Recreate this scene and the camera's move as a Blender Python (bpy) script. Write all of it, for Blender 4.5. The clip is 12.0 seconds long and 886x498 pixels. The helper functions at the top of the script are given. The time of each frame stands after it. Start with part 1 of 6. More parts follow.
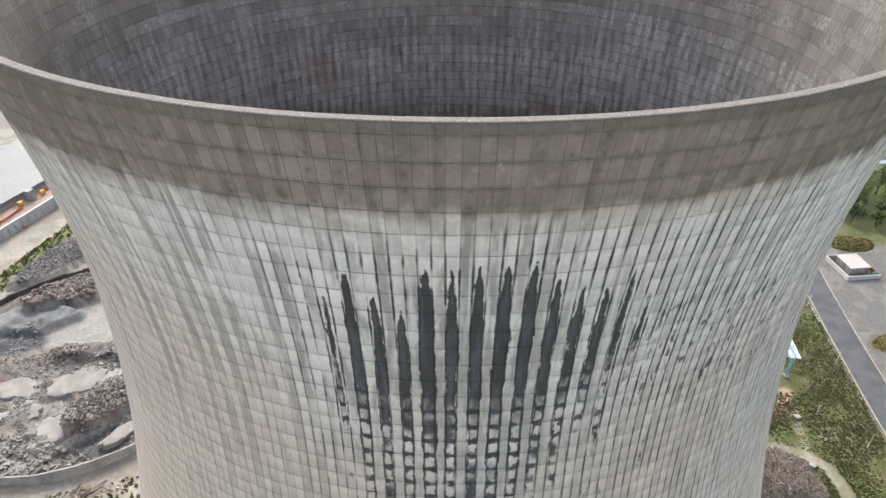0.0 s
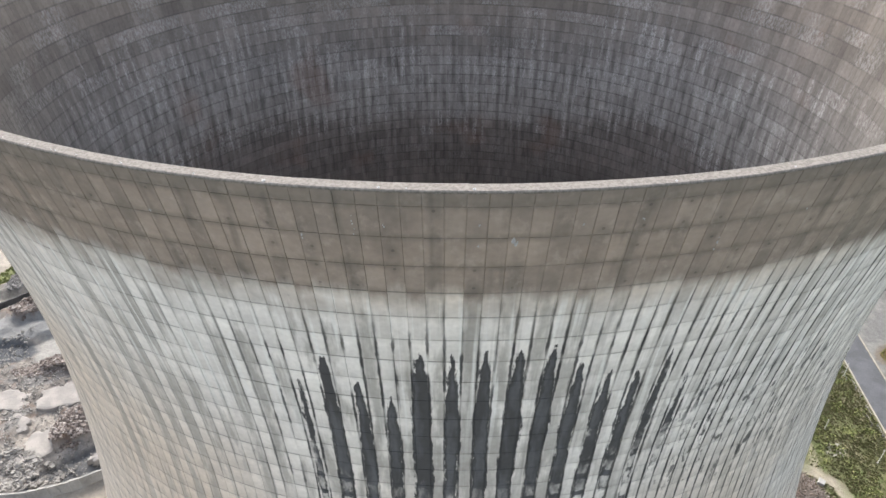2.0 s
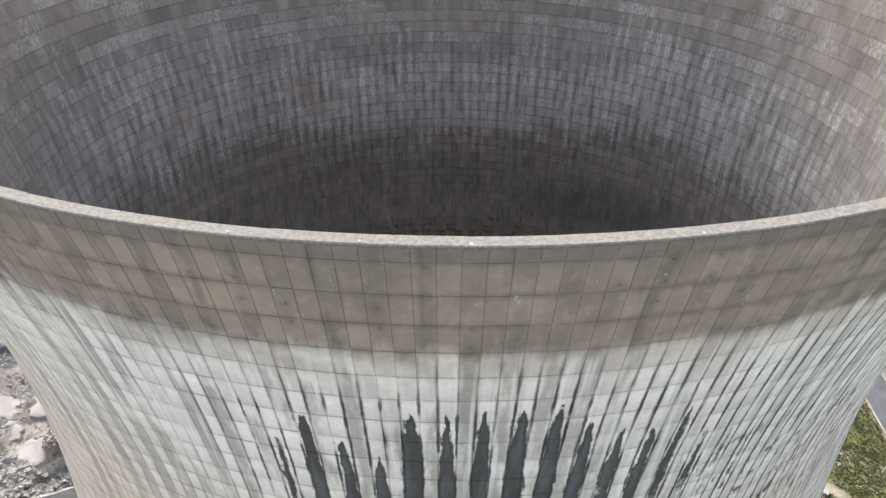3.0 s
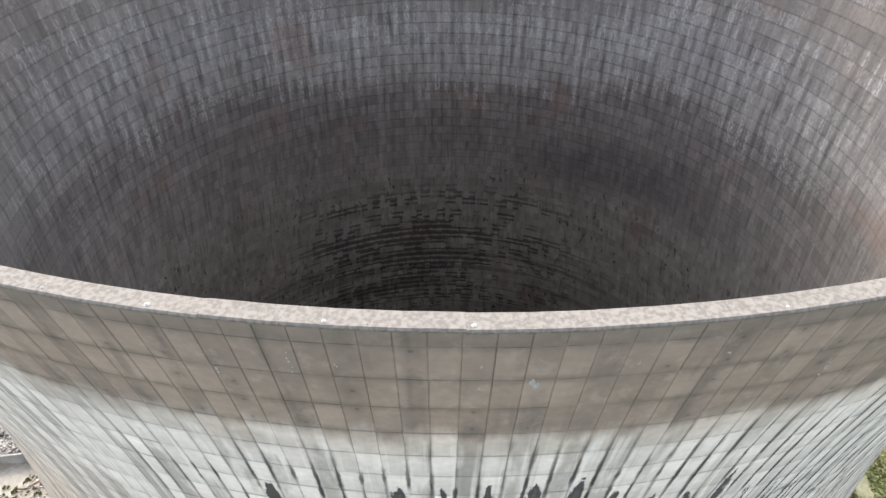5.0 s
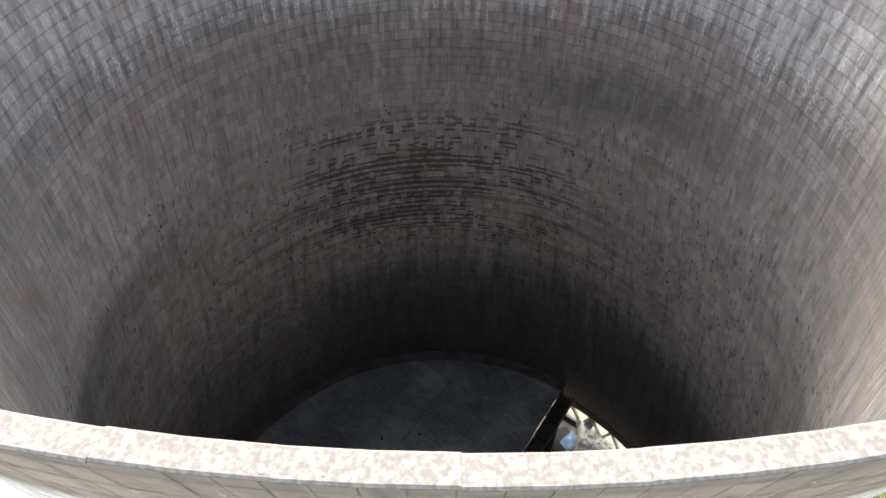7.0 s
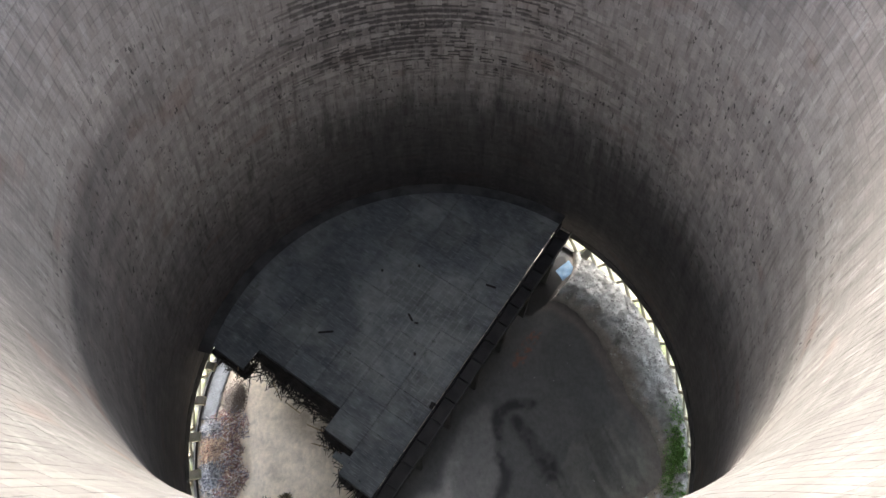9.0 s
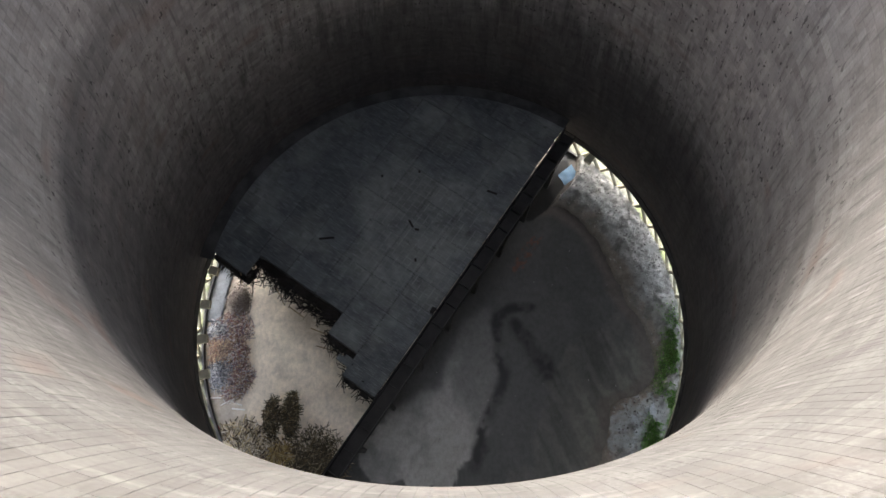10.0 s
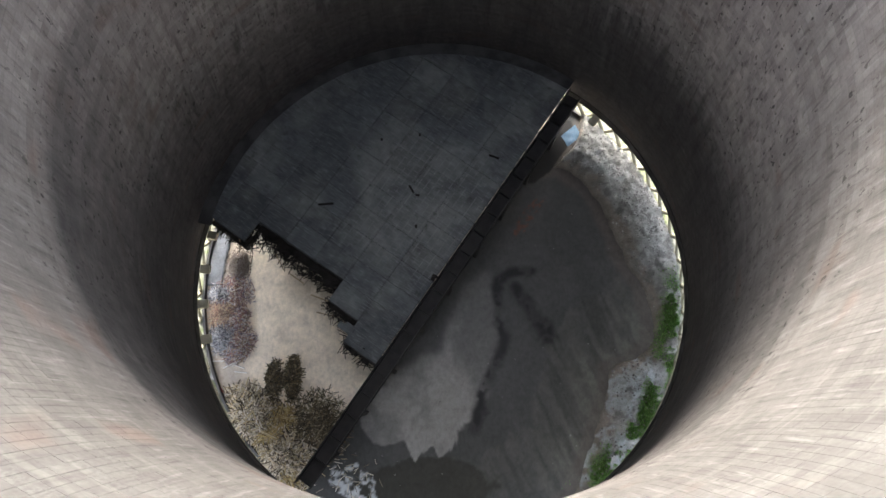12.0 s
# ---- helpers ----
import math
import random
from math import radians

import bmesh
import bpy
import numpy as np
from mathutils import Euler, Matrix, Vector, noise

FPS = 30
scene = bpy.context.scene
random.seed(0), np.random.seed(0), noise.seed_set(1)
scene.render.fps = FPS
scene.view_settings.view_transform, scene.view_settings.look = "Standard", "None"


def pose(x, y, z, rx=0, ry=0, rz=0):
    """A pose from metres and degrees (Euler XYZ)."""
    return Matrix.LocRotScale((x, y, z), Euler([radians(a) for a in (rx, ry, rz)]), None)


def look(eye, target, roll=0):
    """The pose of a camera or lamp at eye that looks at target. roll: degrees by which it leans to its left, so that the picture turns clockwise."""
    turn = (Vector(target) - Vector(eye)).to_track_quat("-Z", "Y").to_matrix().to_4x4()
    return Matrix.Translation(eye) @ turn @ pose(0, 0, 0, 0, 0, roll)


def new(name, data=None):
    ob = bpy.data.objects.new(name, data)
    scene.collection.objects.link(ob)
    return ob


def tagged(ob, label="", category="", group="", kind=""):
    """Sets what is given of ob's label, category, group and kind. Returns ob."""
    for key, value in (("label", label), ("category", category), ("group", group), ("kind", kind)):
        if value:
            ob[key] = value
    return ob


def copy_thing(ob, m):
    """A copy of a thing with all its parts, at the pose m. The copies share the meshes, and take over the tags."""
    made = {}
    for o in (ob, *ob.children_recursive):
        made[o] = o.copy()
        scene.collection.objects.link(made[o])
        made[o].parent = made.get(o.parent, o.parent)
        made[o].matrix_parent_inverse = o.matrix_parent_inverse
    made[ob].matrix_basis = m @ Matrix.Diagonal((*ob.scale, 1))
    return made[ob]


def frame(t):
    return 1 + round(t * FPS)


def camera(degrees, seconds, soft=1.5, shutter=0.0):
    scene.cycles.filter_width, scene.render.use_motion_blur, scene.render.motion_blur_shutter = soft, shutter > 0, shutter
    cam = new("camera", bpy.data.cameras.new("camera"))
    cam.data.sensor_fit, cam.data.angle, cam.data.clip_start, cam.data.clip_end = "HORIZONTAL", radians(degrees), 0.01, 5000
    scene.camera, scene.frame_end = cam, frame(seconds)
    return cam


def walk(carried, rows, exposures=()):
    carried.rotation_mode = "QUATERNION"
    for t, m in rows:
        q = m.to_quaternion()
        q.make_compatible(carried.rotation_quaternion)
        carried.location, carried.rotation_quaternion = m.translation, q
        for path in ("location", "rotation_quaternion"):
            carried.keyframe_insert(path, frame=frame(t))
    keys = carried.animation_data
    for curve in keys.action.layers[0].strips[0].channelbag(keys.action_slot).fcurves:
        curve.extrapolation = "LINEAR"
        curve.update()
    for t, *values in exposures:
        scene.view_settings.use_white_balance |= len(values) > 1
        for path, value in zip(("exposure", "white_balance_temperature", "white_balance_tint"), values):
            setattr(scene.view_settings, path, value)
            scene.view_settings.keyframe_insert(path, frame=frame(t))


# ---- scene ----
cam = camera(69.0, 12.0)
METRES, TILT, LEAN, TURN = 25.0, -33.87, -0.01, 0.0
START = (-0.64, -45.13, 124.16)
ROWS = [
    (0.0, 0.0, 0.0, 0.0, 0.0, 0.0, -0.0),
    (0.5, -0.0028, 0.0317, 0.0174, -0.02, -0.01, -0.01),
    (1.0, -0.0047, 0.0731, 0.0403, -0.03, -0.01, -0.03),
    (1.5, -0.0019, 0.116, 0.0661, -0.03, 0.01, -0.04),
    (2.0, 0.0009, 0.1588, 0.0932, -0.06, 0.04, -0.06),
    (2.5, 0.0056, 0.2, 0.1171, -0.07, 0.1, -0.08),
    (3.0, 0.0074, 0.2388, 0.1427, -0.08, 0.1, -0.12),
    (3.5, 0.0097, 0.2744, 0.1645, -0.08, 0.08, -0.14),
    (5.5, 0.0119, 0.4079, 0.2419, -0.04, -6.99, -0.28),
    (6.0, 0.0127, 0.4399, 0.2605, -0.05, -8.62, -0.33),
    (6.5, 0.0136, 0.472, 0.2797, -0.05, -10.41, -0.34),
    (8.5, 0.0323, 0.6053, 0.3602, 0.12, -23.94, -0.32),
    (9.0, 0.0348, 0.6402, 0.3842, 0.15, -28.98, -0.34),
    (9.5, 0.0345, 0.6754, 0.4083, 0.2, -33.66, -0.37),
    (10.0, 0.0339, 0.7109, 0.43, 0.26, -38.26, -0.4),
    (10.5, 0.0315, 0.7468, 0.4515, 0.26, -42.15, -0.43),
    (11.0, 0.029, 0.7823, 0.4748, 0.27, -42.47, -0.45),
    (11.5, 0.0272, 0.8157, 0.4991, 0.28, -42.78, -0.46),
    (12.0, 0.0249, 0.8497, 0.5219, 0.29, -43.32, -0.48),
]
walk(cam, [(t, pose(*START, TILT, LEAN, TURN) @ pose(METRES * x, METRES * y, METRES * z, 90 + pitch, roll, yaw)) for t, x, y, z, yaw, pitch, roll in ROWS],
     [(t, e, 6500, 10) for t, e in ((0.0, 1.55), (2.0, 1.74), (3.5, 1.94), (5.5, 2.13), (6.5, 2.38), (8.5, 3.4), (9.0, 3.30), (9.5, 3.05), (10.5, 2.68), (11.0, 2.75), (11.5, 2.92), (12.0, 3.08))])

# ---- sky and sun: a bright hazy overcast, the veiled sun ahead and to the left ----
SUN_TO = Vector((-0.26, 0.87, 0.80)).normalized()
world = bpy.data.worlds.new("world")
scene.world = world
world.use_nodes = True
wn, wl = world.node_tree.nodes, world.node_tree.links
sky = wn.new("ShaderNodeTexSky")
sky.sky_type, sky.sun_disc = "NISHITA", False
sky.sun_elevation, sky.sun_rotation = math.asin(SUN_TO.z), math.atan2(SUN_TO.x, SUN_TO.y)
sky.dust_density = 4.0
hsv = wn.new("ShaderNodeHueSaturation")
hsv.inputs["Saturation"].default_value = 0.46
wl.new(sky.outputs[0], hsv.inputs["Color"])
wl.new(hsv.outputs[0], wn["Background"].inputs[0])
wn["Background"].inputs[1].default_value = 0.15
sun = new("sun", bpy.data.lights.new("sun", "SUN"))
sun.data.energy, sun.data.angle, sun.data.color = 0.8, radians(25), (1.0, 0.925, 0.80)
sun.matrix_world = look(SUN_TO * 400, (0, 0, 0))

# ---- the tower's figures ----
RIM, R_RIM, THROAT, R_THROAT, FOOT = 116.88, 27.36, 101.65, 25.75, 8.0
LIFT, FIRST_LIFT = 0.985, 0.47      # height of a casting lift; the topmost is shorter
COLUMNS, COLUMN_AT = 336, -0.0019   # upright joints round the shell, and the bearing of one of them
TAU = 2 * math.pi


def radius(z):
    d = z - THROAT
    return R_THROAT * np.sqrt(1 + (d / np.where(d > 0, 42.46, 51.25)) ** 2) - 0.00164 * np.maximum(0, -d - 20) ** 2


def flare(z):
    k = np.clip((z - 100.0) / 16.88, 0, 1)
    return k * k * (3 - 2 * k)


def outer(z):
    return radius(z) + 0.40 * flare(z)


def inner(z):
    return radius(z) - 0.38 * (1 - flare(z))


# ---- node helpers ----
class Val:
    """A node socket with arithmetic."""
    def __init__(self, tree, sock):
        self.t, self.s = tree, sock

    def op(self, kind, *others, clamp=False):
        n = self.t.nodes.new("ShaderNodeMath")
        n.operation, n.use_clamp = kind, clamp
        for k, v in enumerate((self, *others)):
            if isinstance(v, Val):
                self.t.links.new(v.s, n.inputs[k])
            else:
                n.inputs[k].default_value = v
        return Val(self.t, n.outputs[0])

    def __add__(self, o): return self.op("ADD", o)
    def __radd__(self, o): return self.op("ADD", o)
    def __sub__(self, o): return self.op("SUBTRACT", o)
    def __rsub__(self, o): return (self * -1) + o
    def __mul__(self, o): return self.op("MULTIPLY", o)
    def __rmul__(self, o): return self.op("MULTIPLY", o)
    def __truediv__(self, o): return self.op("DIVIDE", o)
    def sat(self): return self.op("ADD", 0.0, clamp=True)
    def floor(self): return self.op("FLOOR")
    def fract(self): return self.op("FRACT")
    def abs(self): return self.op("ABSOLUTE")
    def max(self, o): return self.op("MAXIMUM", o)
    def min(self, o): return self.op("MINIMUM", o)

    def step(self, a, b):
        """0 at a, 1 at b, smooth between; a may lie above b."""
        n = self.t.nodes.new("ShaderNodeMapRange")
        n.interpolation_type = "SMOOTHSTEP"
        lo, hi, out = (a, b, (0, 1)) if a < b else (b, a, (1, 0))
        self.t.links.new(self.s, n.inputs["Value"])
        n.inputs["From Min"].default_value, n.inputs["From Max"].default_value = lo, hi
        n.inputs["To Min"].default_value, n.inputs["To Max"].default_value = out
        return Val(self.t, n.outputs[0])


class Mat:
    def __init__(self, name, rough=0.9, metal=0.0, spec=0.3):
        self.m = bpy.data.materials.new(name)
        self.m.use_nodes = True
        self.t = self.m.node_tree
        self.b = self.t.nodes["Principled BSDF"]
        self.b.inputs["Roughness"].default_value = rough
        self.b.inputs["Metallic"].default_value = metal
        self.b.inputs["Specular IOR Level"].default_value = spec

    def xyz(self):
        g = self.t.nodes.new("ShaderNodeNewGeometry")
        s = self.t.nodes.new("ShaderNodeSeparateXYZ")
        self.t.links.new(g.outputs["Position"], s.inputs[0])
        return [Val(self.t, o) for o in s.outputs]

    def rand(self):
        return Val(self.t, self.t.nodes.new("ShaderNodeObjectInfo").outputs["Random"])

    def island(self):
        return Val(self.t, self.t.nodes.new("ShaderNodeNewGeometry").outputs["Random Per Island"])

    def vec(self, *v):
        n = self.t.nodes.new("ShaderNodeCombineXYZ")
        for k, a in enumerate(v):
            if isinstance(a, Val):
                self.t.links.new(a.s, n.inputs[k])
            else:
                n.inputs[k].default_value = a
        return n.outputs[0]

    def noise(self, *v, detail=2.0, rough=0.5):
        n = self.t.nodes.new("ShaderNodeTexNoise")
        n.inputs["Scale"].default_value, n.inputs["Detail"].default_value, n.inputs["Roughness"].default_value = 1.0, detail, rough
        self.t.links.new(self.vec(*v), n.inputs["Vector"])
        return Val(self.t, n.outputs[0])

    def white(self, *v):
        n = self.t.nodes.new("ShaderNodeTexWhiteNoise")
        self.t.links.new(self.vec(*v), n.inputs["Vector"])
        return Val(self.t, n.outputs["Value"])

    def ramp(self, val, stops):
        n = self.t.nodes.new("ShaderNodeValToRGB")
        e = n.color_ramp.elements
        while len(e) < len(stops):
            e.new(0.5)
        for el, (p, c) in zip(e, stops):
            el.position, el.color = p, (*c, 1)
        self.t.links.new(val.s, n.inputs[0])
        return n.outputs[0]

    def mix(self, fac, a, b, kind="MIX"):
        n = self.t.nodes.new("ShaderNodeMix")
        n.data_type, n.blend_type = "RGBA", kind
        for s, v in ((n.inputs["Factor"], fac), (n.inputs["A"], a), (n.inputs["B"], b)):
            if isinstance(v, Val):
                self.t.links.new(v.s, s)
            elif isinstance(v, (tuple, list)):
                s.default_value = (*v, 1)
            elif isinstance(v, (int, float)):
                s.default_value = v
            else:
                self.t.links.new(v, s)
        return n.outputs["Result"]

    def scale(self, col, val):
        n = self.t.nodes.new("ShaderNodeVectorMath")
        n.operation = "SCALE"
        self.t.links.new(col, n.inputs[0])
        self.t.links.new(val.s, n.inputs["Scale"])
        return n.outputs[0]

    def attr(self, name):
        n = self.t.nodes.new("ShaderNodeAttribute")
        n.attribute_name = name
        return n.outputs["Color"]

    def done(self, col, bump=None, strength=0.3, dist=0.02, rough=None):
        if isinstance(col, tuple):
            self.b.inputs["Base Color"].default_value = (*col, 1)
        else:
            self.t.links.new(col, self.b.inputs["Base Color"])
        if rough is not None:
            self.t.links.new(rough.s, self.b.inputs["Roughness"])
        if bump is not None:
            n = self.t.nodes.new("ShaderNodeBump")
            n.inputs["Strength"].default_value, n.inputs["Distance"].default_value = strength, dist
            self.t.links.new(bump.s, n.inputs["Height"])
            self.t.links.new(n.outputs[0], self.b.inputs["Normal"])
        return self.m


def plain(name, c, rough=0.85, metal=0.0, vary=0.35, size=1.0, var_col=None, spec=0.3):
    """A weathered one-colour surface: two scales of mottling and a fine relief."""
    m = Mat(name, rough, metal, spec)
    x, y, z = m.xyz()
    big = m.noise(x * (0.6 / size), y * (0.6 / size), z * (0.6 / size), detail=3)
    fine = m.noise(x * (7 / size), y * (7 / size), z * (7 / size), detail=3)
    dark = tuple(v * (1 - vary) for v in c)
    col = m.mix(big.step(0.35, 0.65), var_col or dark, c)
    col = m.scale(col, fine * 0.5 + 0.75 + m.island() * 0.0)
    return m.done(col, fine, 0.35, 0.03 * size)


def pieces(name, stops, rough=0.9):
    """Loose pieces, each its own shade."""
    m = Mat(name, rough)
    x, y, z = m.xyz()
    col = m.ramp(m.island(), stops)
    fine = m.noise(x * 3, y * 3, z * 3, detail=3)
    return m.done(m.scale(col, fine * 0.7 + 0.65), fine, 0.3, 0.05)


# ---- concrete of the shell ----
def shell_outside():
    m = Mat("weathered_lit_outer_concrete", 0.92)
    x, y, z = m.xyz()
    ang = x.op("ARCTAN2", y * -1)
    depth = RIM - z
    s = ang * 26.0
    big = m.noise(s * 0.10, depth * 0.08, 0.0, detail=3)
    mid = m.noise(s * 0.7, depth * 0.45, 3.0, detail=3)
    fine = m.noise(s * 5, depth * 5, 7.0, detail=4)
    # cast columns and lifts; every second column carries the ties
    colx = (ang - COLUMN_AT) * (COLUMNS / TAU)
    colid, colf = colx.floor(), colx.fract()
    seam = (colf - 0.5).abs() * 2
    crnd = m.white(colid, 6.0, 0.0)
    pairx = colx * 0.5
    tied = (pairx.fract() - 0.25).abs().step(0.30, 0.12)        # 1 down the middle of the tied columns
    row = (depth - FIRST_LIFT) / LIFT
    rid, rf = row.floor(), row.fract()
    joint = (rf - 0.5).abs() * 2
    panel = m.white(colid, rid, 4.0)
    # bare wall: pale wash, warm and cool patches, tone of each panel
    col = m.mix(big.step(0.35, 0.65), (0.56, 0.495, 0.43), (0.545, 0.522, 0.495))
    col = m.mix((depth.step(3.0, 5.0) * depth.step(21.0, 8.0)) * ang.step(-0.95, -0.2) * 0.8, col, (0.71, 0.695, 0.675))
    col = m.scale(col, panel * 0.15 + 0.905)
    col = m.scale(col, mid * 0.5 + 0.74)
    # warm sunlight low on the left flank, mixed into the colour
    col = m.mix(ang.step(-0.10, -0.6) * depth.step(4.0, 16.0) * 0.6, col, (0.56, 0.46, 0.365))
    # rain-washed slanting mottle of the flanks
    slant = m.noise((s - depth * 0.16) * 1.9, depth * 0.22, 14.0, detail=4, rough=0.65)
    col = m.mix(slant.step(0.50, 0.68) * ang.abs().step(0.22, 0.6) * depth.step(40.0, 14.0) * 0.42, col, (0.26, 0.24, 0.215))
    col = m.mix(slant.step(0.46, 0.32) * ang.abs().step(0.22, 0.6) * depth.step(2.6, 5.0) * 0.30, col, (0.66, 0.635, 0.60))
    # grime along the lift joints
    col = m.mix(joint.step(0.90, 1.0) * mid.step(0.25, 0.55) * 0.5, col, (0.19, 0.18, 0.165))
    # wavy pillow shading of each lift, put into the colour
    shade = m.noise(s * 1.2, row * 0.9, 18.0, detail=2)
    col = m.scale(col, 1.10 - (rf - shade * 0.5).abs() * 0.26)
    # grey runs from the ties, broad and soft, with pale lime inside
    wet = m.noise(s * 1.6, depth * 0.30, 19.0, detail=4, rough=0.6) + crnd * 0.20
    grey = tied * wet.step(0.48, 0.70) * depth.step(2.9, 4.4) * depth.step(34.0, 10.0)
    col = m.mix((grey * (ang.step(0.40, 0.0) * 0.42 + 0.26)).sat(), col, (0.235, 0.225, 0.205))
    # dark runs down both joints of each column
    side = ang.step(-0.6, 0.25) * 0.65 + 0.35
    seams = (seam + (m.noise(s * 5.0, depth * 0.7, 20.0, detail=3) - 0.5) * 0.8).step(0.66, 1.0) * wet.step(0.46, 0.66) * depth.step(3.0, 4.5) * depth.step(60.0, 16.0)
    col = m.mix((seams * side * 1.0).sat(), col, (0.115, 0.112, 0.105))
    run = m.noise(s * 3.0, depth * 0.055, 21.0, detail=4, rough=0.65)
    runs = run.step(0.50, 0.68) * (m.noise(s * 1.1, depth * 0.35, 23.0) * 0.6 + 0.5)
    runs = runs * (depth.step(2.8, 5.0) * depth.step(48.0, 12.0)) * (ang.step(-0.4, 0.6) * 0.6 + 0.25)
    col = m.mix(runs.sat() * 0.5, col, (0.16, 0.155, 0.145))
    line = m.noise(s * 7.0, depth * 0.16, 27.0, detail=3, rough=0.6)
    lines = line.step(0.54, 0.64) * depth.step(3.4, 5.0) * depth.step(30.0, 12.0) * ang.step(0.05, 0.5)
    col = m.mix(lines * 0.38, col, (0.085, 0.085, 0.086))
    # white lime runs under the dark band
    lime = m.noise(s * 4.6, depth * 0.16, 31.0, detail=2)
    col = m.mix(lime.step(0.54, 0.66) * depth.step(3.2, 4.2) * depth.step(13.0, 6.5) * 0.7, col, (0.72, 0.72, 0.70))
    # the black runs at the front: one to every second column, each with its own head and width
    ragged = m.noise(s * 2.5, depth * 0.9, 5.0, detail=4, rough=0.65) - 0.5
    tear = m.noise(s * 7.0, depth * 1.5, 6.0, detail=3, rough=0.7) - 0.5
    lean = (m.noise(s * 0.8, depth * 0.10, 11.0) - 0.5) * 0.25
    c = pairx + 0.75 + lean + ragged * 0.24 + tear * 0.30
    cid, off = c.floor(), (c.fract() - 0.5).abs()
    heads = (8.0, 6.6, 7.7, 8.4, 6.15, 6.35, 6.1, 5.95, 5.9, 6.9, 7.1, 7.6, 6.9, 8.3, 8.6, 8.5)
    widths = (0.16, 0.30, 0.25, 0.27, 0.36, 0.29, 0.27, 0.33, 0.30, 0.30, 0.25, 0.24, 0.20, 0.17, 0.13, 0.10)
    n = m.t.nodes.new("ShaderNodeValToRGB")
    e = n.color_ramp.elements
    n.color_ramp.interpolation = "CONSTANT"
    while len(e) < len(heads):
        e.new(0.99)
    for k, (el, h, w) in enumerate(zip(e, heads, widths)):
        el.position, el.color = k / len(heads), (h / 10, w, 0, 1)
    m.t.links.new(((cid + 5.5) / float(len(heads))).s, n.inputs[0])
    split = m.t.nodes.new("ShaderNodeSeparateColor")
    m.t.links.new(n.outputs[0], split.inputs[0])
    head, wide = Val(m.t, split.outputs[0]) * 10.0, Val(m.t, split.outputs[1])
    env = ang.step(-0.235, -0.215) * ang.step(0.385, 0.375)
    solid = 14.6 - ang.step(0.06, 0.36) * 3.6 - ang.step(-0.12, -0.22) * 1.6
    last = 25.0 - ang.step(0.06, 0.36) * 11.0 - ang.step(-0.14, -0.22) * 8.0
    grow = ((depth - head) / 3.2 + ragged * 0.5 + 0.06).sat().op("POWER", 0.45)
    half = grow * env * wide * (1 + (m.noise(s * 0.9, depth * 0.35, 37.0, detail=3) - 0.5) * 0.9)
    black = ((half - off) / 0.045).sat()
    # lower down only the rims of the panels stay black, then single patches
    past = (depth - solid + ragged * 5.0).step(-1.5, 2.0)
    middle = ((half * 0.74 - off + (m.noise(s * 4.0, depth * 3.0, 38.0) - 0.5) * 0.22) / 0.06).sat()
    hollow = (1 - joint + (m.noise(s * 2.0, depth * 2.0, 39.0, detail=4, rough=0.65) - 0.5) * 1.9).step(0.25, 0.50) * m.noise(s * 0.5, depth * 0.5, 40.0).step(0.34, 0.50)
    black = black * (1 - hollow * middle * past)
    tie = m.noise(s * 1.0, depth * 0.5, 43.0, detail=4, rough=0.6) + (depth - last).step(-11.0, 2.0) * 0.36
    black = black * tie.step(0.82, 0.66)
    spots = joint.step(0.45, 0.95) * m.noise(s * 1.9, depth * 2.2, 49.0, detail=3).step(0.56, 0.66) * ang.step(-0.30, -0.2) * ang.step(0.62, 0.2) * (1 - tied * 0.85) * (depth - solid).step(-2.0, 2.0) * (depth - last).step(1.0, -5.0)
    drops = (seam + (m.noise(s * 5.0, depth * 2.2, 61.0, detail=3, rough=0.65) - 0.5) * 0.55).step(0.76, 0.90) * m.noise(s * 0.9, depth * 0.5, 63.0).step(0.42, 0.54)
    black = black.max(drops * ang.step(-0.34, -0.2) * ang.step(0.8, 0.25) * depth.step(4.2, 6.0) * depth.step(26.0, 15.0) * 0.9)
    dash = m.noise(s * 2.6, depth * 0.8, 48.0, detail=3, rough=0.6).step(0.57, 0.63) * ang.step(0.22, 0.36) * ang.step(0.95, 0.55) * depth.step(8.0, 10.0) * depth.step(18.0, 14.0)
    black = black.max(spots * 0.9).max(dash * 0.85)
    slick = ((half - off) / 0.16).step(0.45, 1.0) * m.noise(s * 1.5, depth * 0.3, 65.0, detail=3).step(0.40, 0.62)
    col = m.mix(black * 0.97, col, m.mix(slick * 0.8, (0.042, 0.043, 0.047), (0.095, 0.101, 0.112)))
    # the brown band under the rim, ending raggedly at a lift
    edge = depth + (m.noise(s * 1.6, 0.0, 51.0, detail=3) - 0.5) * 0.6 + (m.white(colid, 8.0, 0.0) - 0.5) * 0.5 + (m.noise(s * 6.0, depth * 1.2, 52.0) - 0.5) * 0.5 - ang.abs().step(0.45, 1.1) * 0.9
    band = edge.step(4.05, 3.15)
    below = edge.step(5.2, 3.5) * m.noise(s * 0.55, depth * 0.5, 53.0, detail=3).step(0.38, 0.60) * (ang.step(0.10, -0.15) * 0.35 + 0.3)
    soil = m.mix(mid.step(0.35, 0.65), (0.236, 0.201, 0.174), (0.296, 0.249, 0.213))
    soil = m.mix(depth.step(1.2, 2.0) * depth.step(3.3, 2.3) * 0.35, soil, (0.330, 0.270, 0.224))
    soil = m.mix(ang.step(0.25, 0.8) * 0.65, soil, (0.135, 0.132, 0.108))
    soil = m.mix(ang.step(-0.2, -0.65) * 0.55, soil, (0.150, 0.126, 0.102))
    soil = m.scale(soil, panel * 0.20 + 0.90)
